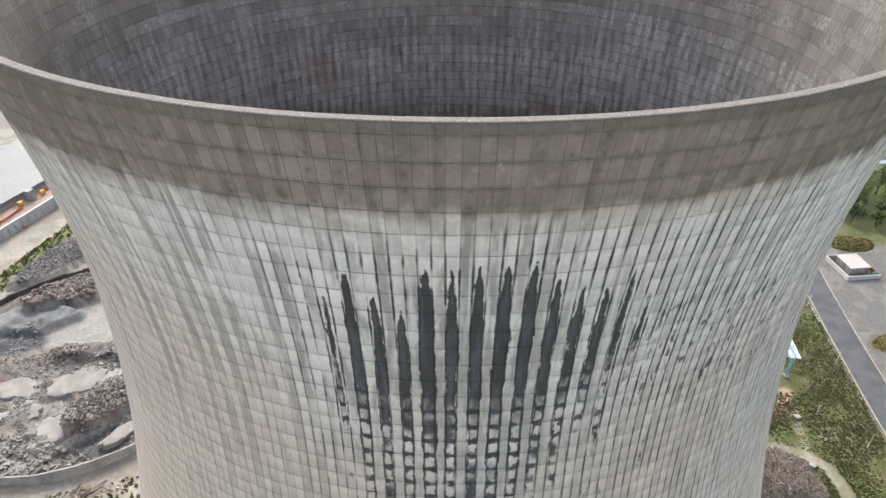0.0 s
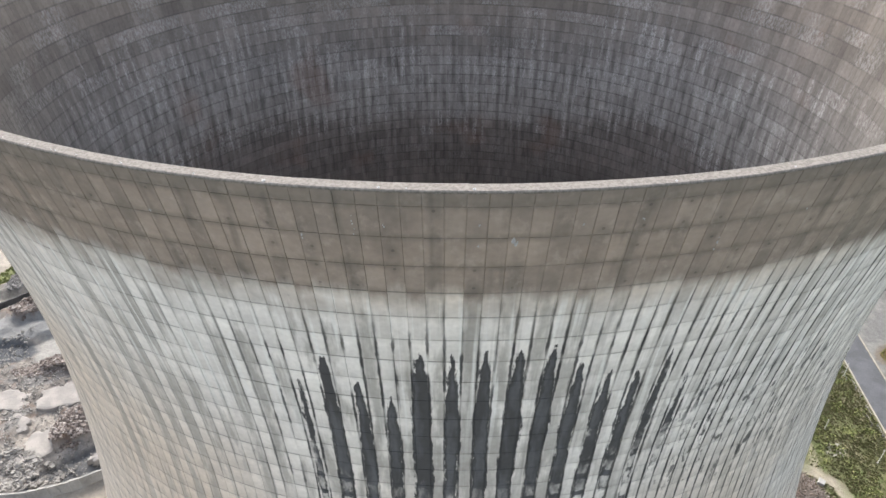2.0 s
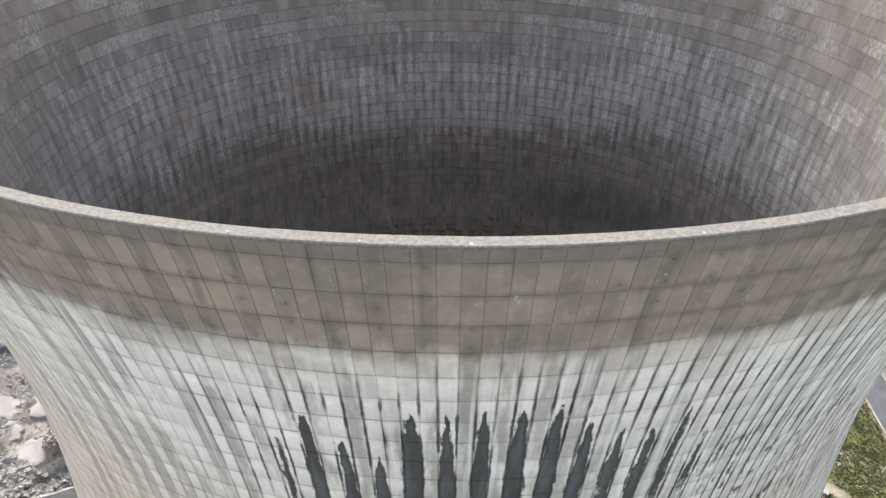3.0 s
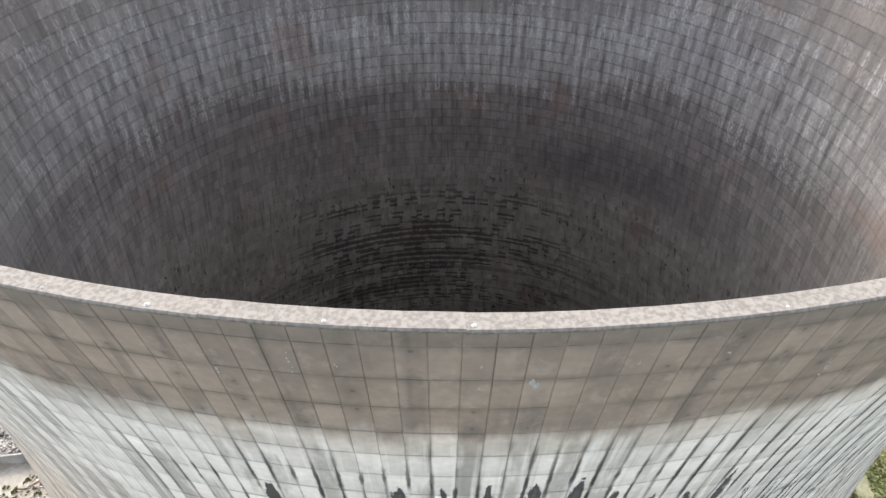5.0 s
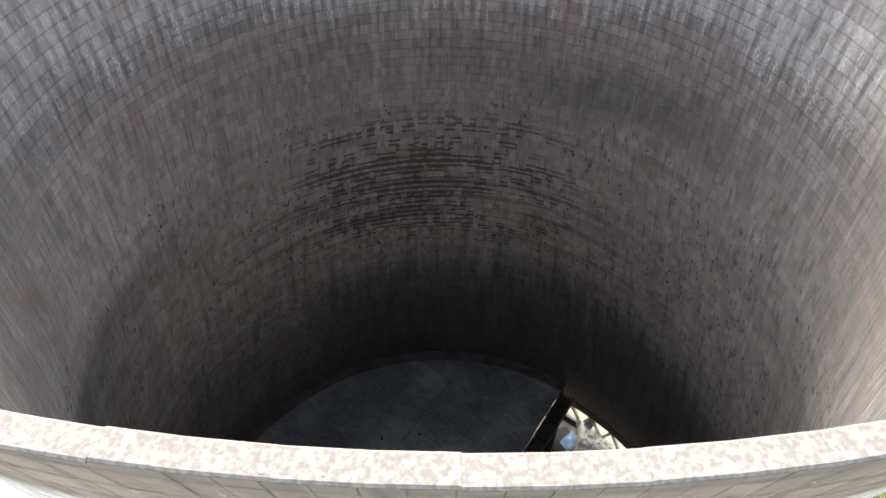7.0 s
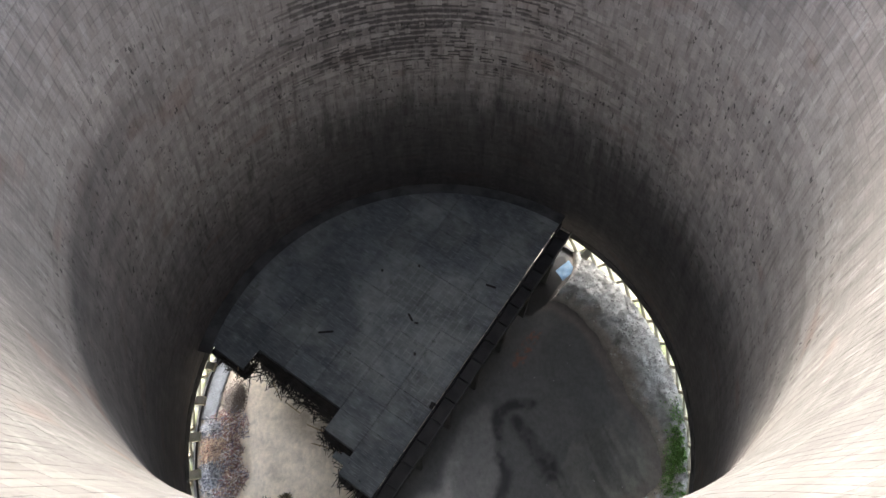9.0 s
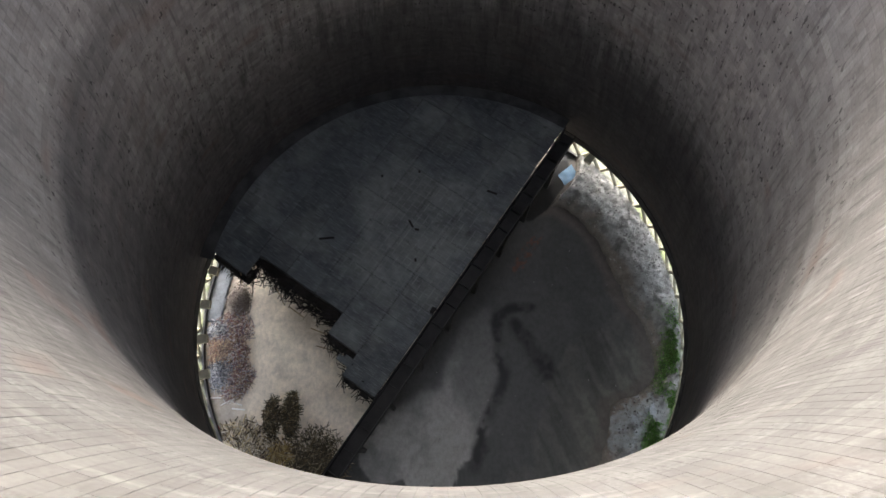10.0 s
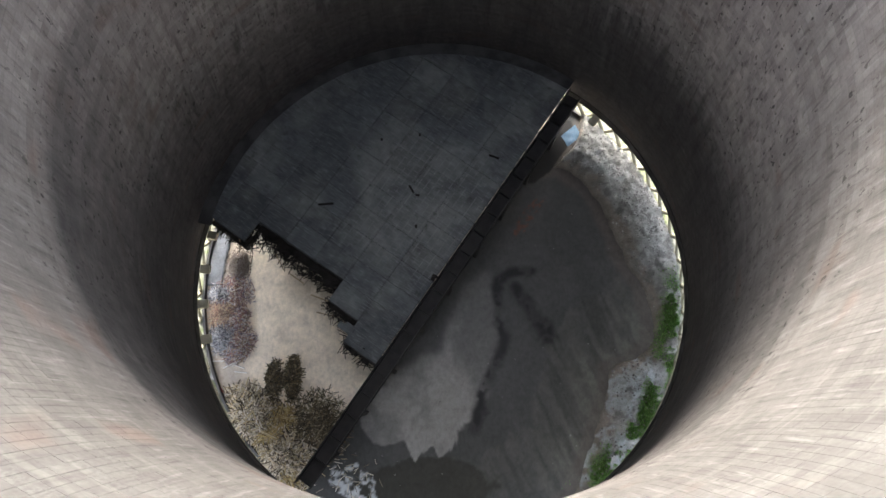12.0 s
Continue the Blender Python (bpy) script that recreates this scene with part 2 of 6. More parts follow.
    soil = m.mix(tied * m.noise(s * 1.0, depth * 0.45, 54.0, detail=3).step(0.38, 0.64) * 0.42, soil, (0.125, 0.112, 0.100))
    soil = m.mix(joint.step(0.55, 1.0) * mid.step(0.3, 0.6) * 0.40, soil, (0.080, 0.070, 0.060))
    soil = m.mix(m.noise(s * 2.2, depth * 1.6, 66.0, detail=4, rough=0.65).step(0.50, 0.70) * 0.40, soil, (0.40, 0.345, 0.300))
    soil = m.mix(m.noise(s * 0.45, depth * 0.25, 67.0, detail=3).step(0.52, 0.66) * 0.4, soil, (0.17, 0.142, 0.122))
    boltx, bolty = pairx.fract() - 0.25, (row * 1.5 + 0.3).fract() - 0.5
    bolt = ((boltx * 1.04).op("POWER", 2.0) + (bolty * 0.66).op("POWER", 2.0)).op("SQRT")
    keep = m.white(pairx.floor(), (row * 1.5 + 0.3).floor(), 9.0).step(0.62, 0.66)
    soil = m.mix((bolt.step(0.22, 0.05) * 0.16).max(bolt.step(0.055, 0.04) * 0.5) * keep, soil, (0.055, 0.05, 0.046))
    drip = m.noise(s * 1.9, depth * 0.10, 57.0, detail=3).step(0.54, 0.70) * m.noise(s * 2.0, depth * 0.9, 59.0).step(0.35, 0.6)
    soil = m.mix(drip * 0.45, soil, (0.075, 0.070, 0.062))
    soil = m.mix(depth.step(0.60, 0.35) * 0.40, soil, (0.13, 0.122, 0.11))
    col = m.mix(band.max(below), col, soil)
    col = m.scale(col, fine * 0.36 + 0.82)
    return m.done(col, fine + mid * 0.6, 0.35, 0.03)


def shell_inside():
    m = Mat("stained_shaded_inner_concrete", 0.88)
    x, y, z = m.xyz()
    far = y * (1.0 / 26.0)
    depth = RIM - z
    turn = x.op("ARCTAN2", y)                        # 0 on the far wall
    ang = x.op("ARCTAN2", y * -1)
    s = turn * 26.0
    mid = m.noise(s * 0.35, depth * 0.30, 3.0, detail=3)
    fine = m.noise(s * 4, depth * 4, 7.0, detail=4)
    grit = m.noise(s * 6.0, depth * 3.0, 8.0, detail=4, rough=0.7)
    colx = (ang - COLUMN_AT) * (COLUMNS / TAU)
    row = (depth - FIRST_LIFT) / LIFT
    cols, rows = colx.floor(), row.floor()
    rowf = (row.fract() - 0.5).abs() * 2
    panel = m.white(cols, rows, 4.0)
    lift = m.white(0.0, rows, 6.0)
    group = m.noise(s * 0.22, rows * 0.55, 9.0, detail=2)
    wave = (m.noise(s * 0.12, 0.0, 5.0, detail=2) - 0.5) * 2.5
    # the chalky zone ends higher up on the flanks than on the far wall
    sag = turn.abs().step(0.25, 0.9) * 3.0
    low = depth + sag + wave
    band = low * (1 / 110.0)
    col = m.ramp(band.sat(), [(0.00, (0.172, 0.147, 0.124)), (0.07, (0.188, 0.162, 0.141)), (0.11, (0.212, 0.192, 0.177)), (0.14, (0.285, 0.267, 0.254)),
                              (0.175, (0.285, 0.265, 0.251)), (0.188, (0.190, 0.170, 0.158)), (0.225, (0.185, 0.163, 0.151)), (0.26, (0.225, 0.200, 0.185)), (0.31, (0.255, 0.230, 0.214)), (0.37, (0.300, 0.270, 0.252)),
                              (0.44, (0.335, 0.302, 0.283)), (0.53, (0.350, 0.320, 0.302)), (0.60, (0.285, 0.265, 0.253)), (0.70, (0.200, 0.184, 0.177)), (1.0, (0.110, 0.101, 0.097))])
    # near side toned down in the colour, to offset the sun falling on it
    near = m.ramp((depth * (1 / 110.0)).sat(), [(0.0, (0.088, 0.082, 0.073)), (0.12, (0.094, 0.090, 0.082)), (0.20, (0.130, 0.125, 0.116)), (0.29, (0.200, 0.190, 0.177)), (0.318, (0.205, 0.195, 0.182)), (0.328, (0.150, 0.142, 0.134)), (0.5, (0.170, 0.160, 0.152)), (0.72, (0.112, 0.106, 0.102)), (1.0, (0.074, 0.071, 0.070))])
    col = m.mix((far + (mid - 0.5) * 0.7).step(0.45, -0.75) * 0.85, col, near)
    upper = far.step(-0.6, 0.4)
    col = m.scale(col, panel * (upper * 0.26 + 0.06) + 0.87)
    col = m.scale(col, lift * 0.18 + 0.91)
    # groups of panels with a chalky bloom, worn into grains and upright dashes
    dash = m.noise(s * 3.2, depth * 0.55, 13.0, detail=3, rough=0.6)
    chalk = group.step(0.47, 0.62) * grit.step(0.42, 0.60) * (dash * 0.6 + 0.5) * low.step(30.0, 18.0) * (far.step(-0.5, 0.3) * 0.85 + 0.15)
    col = m.mix(chalk.sat() * 0.62, col, (0.40, 0.39, 0.38))
    col = m.mix(rowf.step(0.80, 1.0) * mid.step(0.2, 0.6) * 0.55 * far.step(-0.6, 0.2) * low.step(40.0, 20.0), col, (0.070, 0.063, 0.058))
    streak = m.noise(s * 2.6, depth * 0.24, 17.0, detail=3, rough=0.6)
    # pickets: pale columns hang down out of the chalky zone
    picket = ((colx * 0.5).fract() - 0.5).abs()
    tongue = low + (m.white((colx * 0.5).floor(), 3.0, 0.0) - 0.5) * 3.5
    pale = (picket + (m.noise(s * 2.0, depth * 0.3, 33.0) - 0.5) * 0.30).step(0.24, 0.32) * tongue.step(9.0, 14.0) * tongue.step(22.5, 20.0)
    pale = pale * (far.step(-0.35, 0.35) * 0.95 + 0.05) * grit.step(0.40, 0.60) * (m.noise(s * 0.30, depth * 0.30, 40.0, detail=3).step(0.40, 0.62) * 0.8 + 0.2) * (lift * 0.5 + 0.5)
    slot = picket.step(0.22, 0.14) * tongue.step(10.0, 15.0) * tongue.step(31.0, 21.0) * far.step(-0.3, 0.4) * m.noise(s * 0.8, depth * 0.5, 36.0, detail=3, rough=0.65).step(0.40, 0.60)
    col = m.mix(slot * 0.40, col, (0.062, 0.056, 0.053))
    col = m.mix(pale * (panel * 0.6 + 0.55).sat(), col, (0.50, 0.485, 0.47))
    col = m.mix(streak.step(0.54, 0.72) * low.step(19.0, 22.0) * depth.step(60.0, 36.0) * 0.30, col, (0.36, 0.345, 0.335))
    broad = m.noise(s * 0.75, depth * 0.05, 35.0, detail=4, rough=0.65)
    col = m.scale(col, broad * 0.8 + 0.60)
    col = m.mix(streak.step(0.46, 0.30) * depth.step(6.0, 14.0) * 0.45, col, (0.060, 0.055, 0.053))
    # slate-dark belt on one flank
    col = m.mix(turn.step(0.15, 0.5) * turn.step(1.35, 0.9) * low.step(25.0, 28.5) * low.step(34.0, 30.0) * 0.45, col, (0.085, 0.083, 0.084))
    # rust-red patches
    rust = m.noise(s * 0.16, depth * 0.16, 19.0, detail=2).step(0.58, 0.72)
    col = m.mix(rust * 0.32, col, (0.20, 0.115, 0.085))
    # black rings of growth: broken dashes along the lift joints of the far wall
    dashes = m.white((colx * 0.7 + (m.noise(s * 0.6, rows, 26.0) - 0.5) * 3.0).floor(), rows, 24.0)
    where = m.noise(s * 0.10, depth * 0.16, 25.0, detail=4, rough=0.6) + (turn + 0.08).abs().step(0.60, 0.10) * 0.20 + depth.step(35.0, 42.0) * depth.step(54.0, 47.0) * 0.14
    ring = (rowf + (m.noise(s * 1.5, depth * 1.5, 28.0, detail=3) - 0.5) * 1.3).step(0.0, 0.6) * (dashes * 0.40 + where + (lift - 0.5) * 0.34).step(0.86, 1.0)
    ring = ring * depth.step(31.0, 36.0) * depth.step(62.0, 54.0) * (turn + 0.05).abs().step(0.85, 0.35)
    col = m.mix(ring * 0.75, col, (0.024, 0.022, 0.022))
    belt = m.noise(s * 0.03, depth * 0.75, 22.0, detail=2).step(0.50, 0.60) * depth.step(40.0, 45.0) * depth.step(60.0, 52.0) * turn.abs().step(1.3, 0.3)
    col = m.mix(belt * 0.45, col, (0.055, 0.050, 0.050))
    # the long damp stain below the rings, its head ragged
    head = depth - 59.0 + (m.noise(s * 0.35, depth * 0.02, 42.0, detail=5, rough=0.7) - 0.5) * 26.0 + (turn - 0.3).abs().step(0.25, 0.85) * -6.0
    damp = head.step(-5.0, 9.0) * depth.step(116.0, 92.0) * turn.step(-0.75, -0.35) * turn.step(1.9, 1.2)
    col = m.mix(damp * (m.noise(s * 0.6, depth * 0.04, 44.0, detail=4, rough=0.65) * 1.1 + 0.20).sat() * 0.8, col, (0.050, 0.049, 0.052))
    # one flank is darker below a casting joint
    low_flank = (depth + (m.noise(s * 0.5, depth * 0.3, 55.0, detail=4, rough=0.6) - 0.5) * 3.5).step(33.5, 36.5) * turn.step(-0.8, -2.0) * turn.step(-2.75, -2.35)
    col = m.mix(low_flank * (m.noise(s * 0.4, depth * 0.12, 56.0, detail=4, rough=0.6).step(0.25, 0.65) * 0.40 + 0.20), col, (0.058, 0.059, 0.062))
    hang = m.noise(s * 0.9, depth * 0.05, 45.0, detail=4, rough=0.6)
    col = m.mix(hang.step(0.54, 0.66) * depth.step(46.0, 56.0) * depth.step(98.0, 80.0) * far.step(-0.1, 0.6) * 0.45, col, (0.050, 0.046, 0.045))
    col = m.mix(hang.step(0.44, 0.34) * depth.step(38.0, 50.0) * depth.step(80.0, 62.0) * far.step(-0.1, 0.6) * 0.35, col, (0.40, 0.385, 0.37))
    fleck = m.noise(s * 2.4, depth * 0.9, 29.0, detail=3).step(0.61, 0.66) * m.noise(s * 0.22, depth * 0.12, 30.0, detail=2).step(0.38, 0.58) * depth.step(26.0, 33.0) * depth.step(88.0, 64.0)
    col = m.mix(fleck * 0.80, col, (0.035, 0.032, 0.03))
    # flanks brightened in the colour over the middle lifts, for light reaching them
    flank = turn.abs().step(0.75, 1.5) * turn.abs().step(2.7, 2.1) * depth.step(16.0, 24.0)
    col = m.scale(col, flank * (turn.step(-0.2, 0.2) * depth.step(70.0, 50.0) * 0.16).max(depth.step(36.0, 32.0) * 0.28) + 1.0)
    # shade under the rim on the flank turned from the sun, painted in
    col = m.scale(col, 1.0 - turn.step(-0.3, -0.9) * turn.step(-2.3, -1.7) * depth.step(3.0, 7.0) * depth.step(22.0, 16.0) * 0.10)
    blotch = m.noise(s * 0.55, depth * 0.40, 32.0, detail=5, rough=0.68)
    col = m.scale(col, 1.0 + (blotch - 0.5) * 0.7)
    worn = m.noise(s * 0.25, depth * 0.7, 37.0, detail=4, rough=0.6).step(0.54, 0.66) * far.step(0.2, -0.6) * depth.step(3.0, 8.0)
    col = m.mix(worn * 0.22, col, (0.27, 0.255, 0.235))
    col = m.scale(col, fine * 0.40 + 0.80)
    return m.done(col, fine, 0.35, 0.03)


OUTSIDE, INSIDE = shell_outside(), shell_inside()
COPING = plain("rim_concrete", (0.188, 0.174, 0.158), 0.95, vary=0.3, size=0.045, var_col=(0.128, 0.117, 0.106))
DARK_CONCRETE = plain("damp_dark_concrete", (0.075, 0.073, 0.072), 0.85, vary=0.45, size=2.0)
LEG = plain("pale_concrete", (0.46, 0.43, 0.33), 0.9, vary=0.25, var_col=(0.36, 0.335, 0.25))
WALL_GREY = plain("grey_site_concrete", (0.32, 0.31, 0.29), 0.9, vary=0.3, size=2.5)
LIME = plain("lime_white", (0.40, 0.405, 0.405), 0.9, vary=0.2, size=0.1)


# ---- mesh helpers ----
def mesh_of(name, verts, faces, material, smooth=False):
    me = bpy.data.meshes.new(name)
    v, fc = np.asarray(verts, dtype=np.float32).reshape(-1, 3), faces
    if isinstance(fc, np.ndarray):
        n, k = fc.shape
        me.vertices.add(len(v))
        me.vertices.foreach_set("co", v.ravel())
        me.loops.add(n * k)
        me.loops.foreach_set("vertex_index", fc.astype(np.int32).ravel())
        me.polygons.add(n)
        me.polygons.foreach_set("loop_start", np.arange(0, n * k, k, dtype=np.int32))
        me.update(calc_edges=True)
        me.validate()
    else:
        me.from_pydata(v.tolist(), [], [tuple(q) for q in fc])
    me.materials.append(material)
    me.polygons.foreach_set("use_smooth", np.full(len(me.polygons), smooth, dtype=bool))
    return me


def linked(name, me, parent=None, label="", at=None):
    ob = new(name, me)
    if at is not None:
        ob.matrix_basis = at
    if parent is not None:
        ob.parent = parent
    return tagged(ob, label)


def part(name, bm, material, parent=None, label="", at=None):
    me = bpy.data.meshes.new(name)
    bmesh.ops.recalc_face_normals(bm, faces=bm.faces)
    bm.to_mesh(me)
    bm.free()
    me.materials.append(material)
    return linked(name, me, parent, label, at)


def thing(name, label, category, group="", at=None, kind=""):
    ob = new(name)
    if at is not None:
        ob.matrix_basis = at
    return tagged(ob, label, category, group, kind)


def box(bm, size, at=(0, 0, 0), turn=(0, 0, 0), bevel=0.0):
    made = bmesh.ops.create_cube(bm, size=1.0, matrix=pose(*at, *turn) @ Matrix.Diagonal((*size, 1)))
    if bevel:
        es = list({e for v in made["verts"] for e in v.link_edges})
        bmesh.ops.bevel(bm, geom=es, offset=bevel, segments=1, affect="EDGES")
    return bm


def boxed(size, at=(0, 0, 0), turn=(0, 0, 0), bevel=0.0):
    return box(bmesh.new(), size, at, turn, bevel)


def rod(bm, a, b, r1, r2=None, n=8):
    a, b = Vector(a), Vector(b)
    q = (b - a).to_track_quat("Z", "Y").to_matrix().to_4x4()
    m = Matrix.Translation((a + b) / 2) @ q
    bmesh.ops.create_cone(bm, cap_ends=True, segments=n, radius1=r1, radius2=r1 if r2 is None else r2, depth=(b - a).length, matrix=m)
    return bm


def lathe(rs, zs, n=288, closed=True):
    """Vertices and quads of a turned ring from its section."""
    a = np.arange(n) * TAU / n
    rs, zs = np.asarray(rs, float), np.asarray(zs, float)
    v = np.stack([rs[:, None] * np.sin(a), -rs[:, None] * np.cos(a), np.repeat(zs[:, None], n, 1)], -1).reshape(-1, 3)
    k = len(rs)
    i = np.arange(k if closed else k - 1)[:, None]
    j = np.arange(n)[None, :]
    i2, j2 = (i + 1) % k, (j + 1) % n
    f = np.stack([i * n + j, i * n + j2, i2 * n + j2, i2 * n + j], -1).reshape(-1, 4)
    return v, f


def hash2(i, j, seed):
    h = np.sin(i * 127.1 + j * 311.7 + seed * 74.7) * 43758.5453
    return h - np.floor(h)


def vnoise(x, y, seed=0):
    i, j = np.floor(x), np.floor(y)
    fx, fy = x - i, y - j
    fx, fy = fx * fx * (3 - 2 * fx), fy * fy * (3 - 2 * fy)
    a, b, c, d = hash2(i, j, seed), hash2(i + 1, j, seed), hash2(i, j + 1, seed), hash2(i + 1, j + 1, seed)
    return (a * (1 - fx) + b * fx) * (1 - fy) + (c * (1 - fx) + d * fx) * fy


def fbm(x, y, seed=0, octaves=4):
    out, amp, tot = 0, 1.0, 0
    for k in range(octaves):
        out = out + amp * vnoise(x * 2 ** k, y * 2 ** k, seed + k)
        tot += amp
        amp *= 0.5
    return out / tot


def ss(v, a, b):
    k = np.clip((v - a) / (b - a), 0, 1)
    return k * k * (3 - 2 * k)


def blob(x, y, cx, cy, rx, ry, turn=0.0, rag=0.25, seed=0):
    """1 inside a ragged ellipse, 0 outside."""
    c, s = math.cos(radians(turn)), math.sin(radians(turn))
    u, v = ((x - cx) * c + (y - cy) * s) / rx, (-(x - cx) * s + (y - cy) * c) / ry
    d = np.sqrt(u * u + v * v) + (fbm(x * 0.35, y * 0.35, seed) - 0.5) * 2 * rag + (fbm(x * 1.3, y * 1.3, seed + 5) - 0.5) * rag * 0.7
    return ss(-d, -1.06, -0.94)


def paint(base, mask, colour):
    return base * (1 - mask[..., None]) + np.asarray(colour) * mask[..., None]


def coloured_sheet(name, X, Y, Z, C, keep, material):
    """A height field with a colour at each corner."""
    ny, nx = X.shape
    v = np.stack([X, Y, Z], -1).reshape(-1, 3)
    i, j = np.meshgrid(np.arange(ny - 1), np.arange(nx - 1), indexing="ij")
    f = np.stack([i * nx + j, i * nx + j + 1, (i + 1) * nx + j + 1, (i + 1) * nx + j], -1).reshape(-1, 4)
    if keep is not None:
        k = keep.reshape(-1)
        f = f[k[f].all(1)]
    used = np.unique(f)
    remap = np.zeros(len(v), dtype=np.int64)
    remap[used] = np.arange(len(used))
    me = mesh_of(name, v[used], remap[f], material, smooth=True)
    at = me.color_attributes.new("tone", "FLOAT_COLOR", "POINT")
    rgba = np.ones((len(used), 4), dtype=np.float32)
    rgba[:, :3] = C.reshape(-1, 3)[used]
    at.data.foreach_set("color", rgba.ravel())
    return me


def near_line(x, y, pts):
    best = np.full(x.shape, 1e9)
    for (x0, y0), (x1, y1) in zip(pts, pts[1:]):
        dx, dy = x1 - x0, y1 - y0
        t = np.clip(((x - x0) * dx + (y - y0) * dy) / (dx * dx + dy * dy), 0, 1)
        best = np.minimum(best, np.hypot(x - x0 - t * dx, y - y0 - t * dy))
    return best


ROCK = (np.array([(-1, -1, -1), (1, -1, -1), (1, 1, -1), (-1, 1, -1), (-.7, -.6, .9), (.8, -.7, .7), (.6, .8, 1), (-.8, .5, .6)]) * 0.5,
        np.array([(0, 3, 2, 1), (4, 5, 6, 7), (0, 1, 5, 4), (1, 2, 6, 5), (2, 3, 7, 6), (3, 0, 4, 7)]))
STICK = (np.array([(-1, -1, -1), (1, -1, -1), (1, 1, -1), (-1, 1, -1), (-1, -1, 1), (1, -1, 1), (1, 1, 1), (-1, 1, 1)]) * 0.5, ROCK[1])
TUFT = (np.array([(-.5, 0, 0), (.5, 0, 0), (.3, .1, 1), (-.4, -.1, .8), (0, -.5, 0), (0, .5, 0), (.1, .4, .9), (-.1, -.3, 1)]),
        np.array([(0, 1, 2, 3), (4, 5, 6, 7)]))
LEAF = (np.array([(-.5, 0, 0), (0, -.35, .08), (.5, 0, 0), (0, .35, .08)]), np.array([(0, 1, 2, 3)]))


def turns(n, rng, level=False):
    """n random rotation matrices; level: about the upright alone."""
    a = rng.uniform(0, TAU, n)
    z0, o = np.zeros(n), np.ones(n)
    Rz = np.stack([np.cos(a), -np.sin(a), z0, np.sin(a), np.cos(a), z0, z0, z0, o], -1).reshape(n, 3, 3)
    if level:
        return Rz
    b = rng.uniform(-1, 1, n) * math.pi
    Rx = np.stack([o, z0, z0, z0, np.cos(b), -np.sin(b), z0, np.sin(b), np.cos(b)], -1).reshape(n, 3, 3)
    return Rz @ Rx


def scattered(name, base, places, rots, sizes, material):
    bv, bf = base
    v = np.einsum("nij,nkj->nki", rots, bv[None] * np.asarray(sizes)[:, None, :]) + np.asarray(places)[:, None, :]
    n = len(v)
    f = (bf[None] + (np.arange(n) * len(bv))[:, None, None]).reshape(-1, bf.shape[1])
    return mesh_of(name, v.reshape(-1, 3), f, material)


def lying(n, rng, spread=25.0):
    """Rotations that lay the z axis down, nearly level, any way round."""
    a, b = rng.uniform(0, TAU, n), np.radians(90 + rng.normal(0, spread, n))
    d = np.stack([np.sin(b) * np.cos(a), np.sin(b) * np.sin(a), np.cos(b)], -1)
    up = np.array([0.13, 0.21, 0.97])
    e = np.cross(up, d)
    e /= np.linalg.norm(e, axis=1, keepdims=True) + 1e-9
    return np.stack([e, np.cross(d, e), d], -1)


# ---- the tower ----
tower = thing("cooling_tower", "hyperbolic grey concrete cooling tower, streaked black outside", "cooling tower")
zz = np.linspace(FOOT + 0.6, RIM - 0.06, 116)
v, fc = lathe(np.concatenate([outer(zz) - 0.016, (inner(zz) + 0.012)[::-1]]), np.concatenate([zz, zz[::-1]]))
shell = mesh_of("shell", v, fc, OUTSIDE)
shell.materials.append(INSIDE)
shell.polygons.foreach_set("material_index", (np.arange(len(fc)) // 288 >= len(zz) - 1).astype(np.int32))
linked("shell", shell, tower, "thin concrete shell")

ROWS_OF_PANELS = int((RIM - FIRST_LIFT - FOOT - 1.0) / LIFT) + 1
FRONT_COLUMNS, FRONT_ROWS = 30, 5   # single panels at the front, under the rim
WIDTH = TAU / COLUMNS


def lift_edges(row):
    """Lower and upper edge of a row of panels."""
    z0 = RIM - FIRST_LIFT - row * LIFT
    return z0, np.where(row == 0, RIM - 0.07, z0 + LIFT)


def panel_block(al, ar, z0, z1, prof, sign, lift, gap=0.006, lip=0.009, gap_z=0.004, lip_z=0.006, stand_off=0.016):
    """Corners of panels whose face stands off the shell; sign +1 outside, -1 inside."""
    out = []
    for dz, da, stand in ((0, 0, -stand_off), (lip_z, lip, 0.0)):
        for za, aa in ((z0, al), (z0, ar), (z1, ar), (z1, al)):
            z = za + np.where(za == z0, gap_z + dz, -gap_z - dz)
            r = prof(z) + sign * (stand + (lift if stand == 0 else 0))
            a = aa + np.where(aa == al, 1, -1) * (gap + da) / r
            out.append(np.stack([r * np.sin(a), -r * np.cos(a), z + 0 * r], -1))
    return np.stack(out, -2)


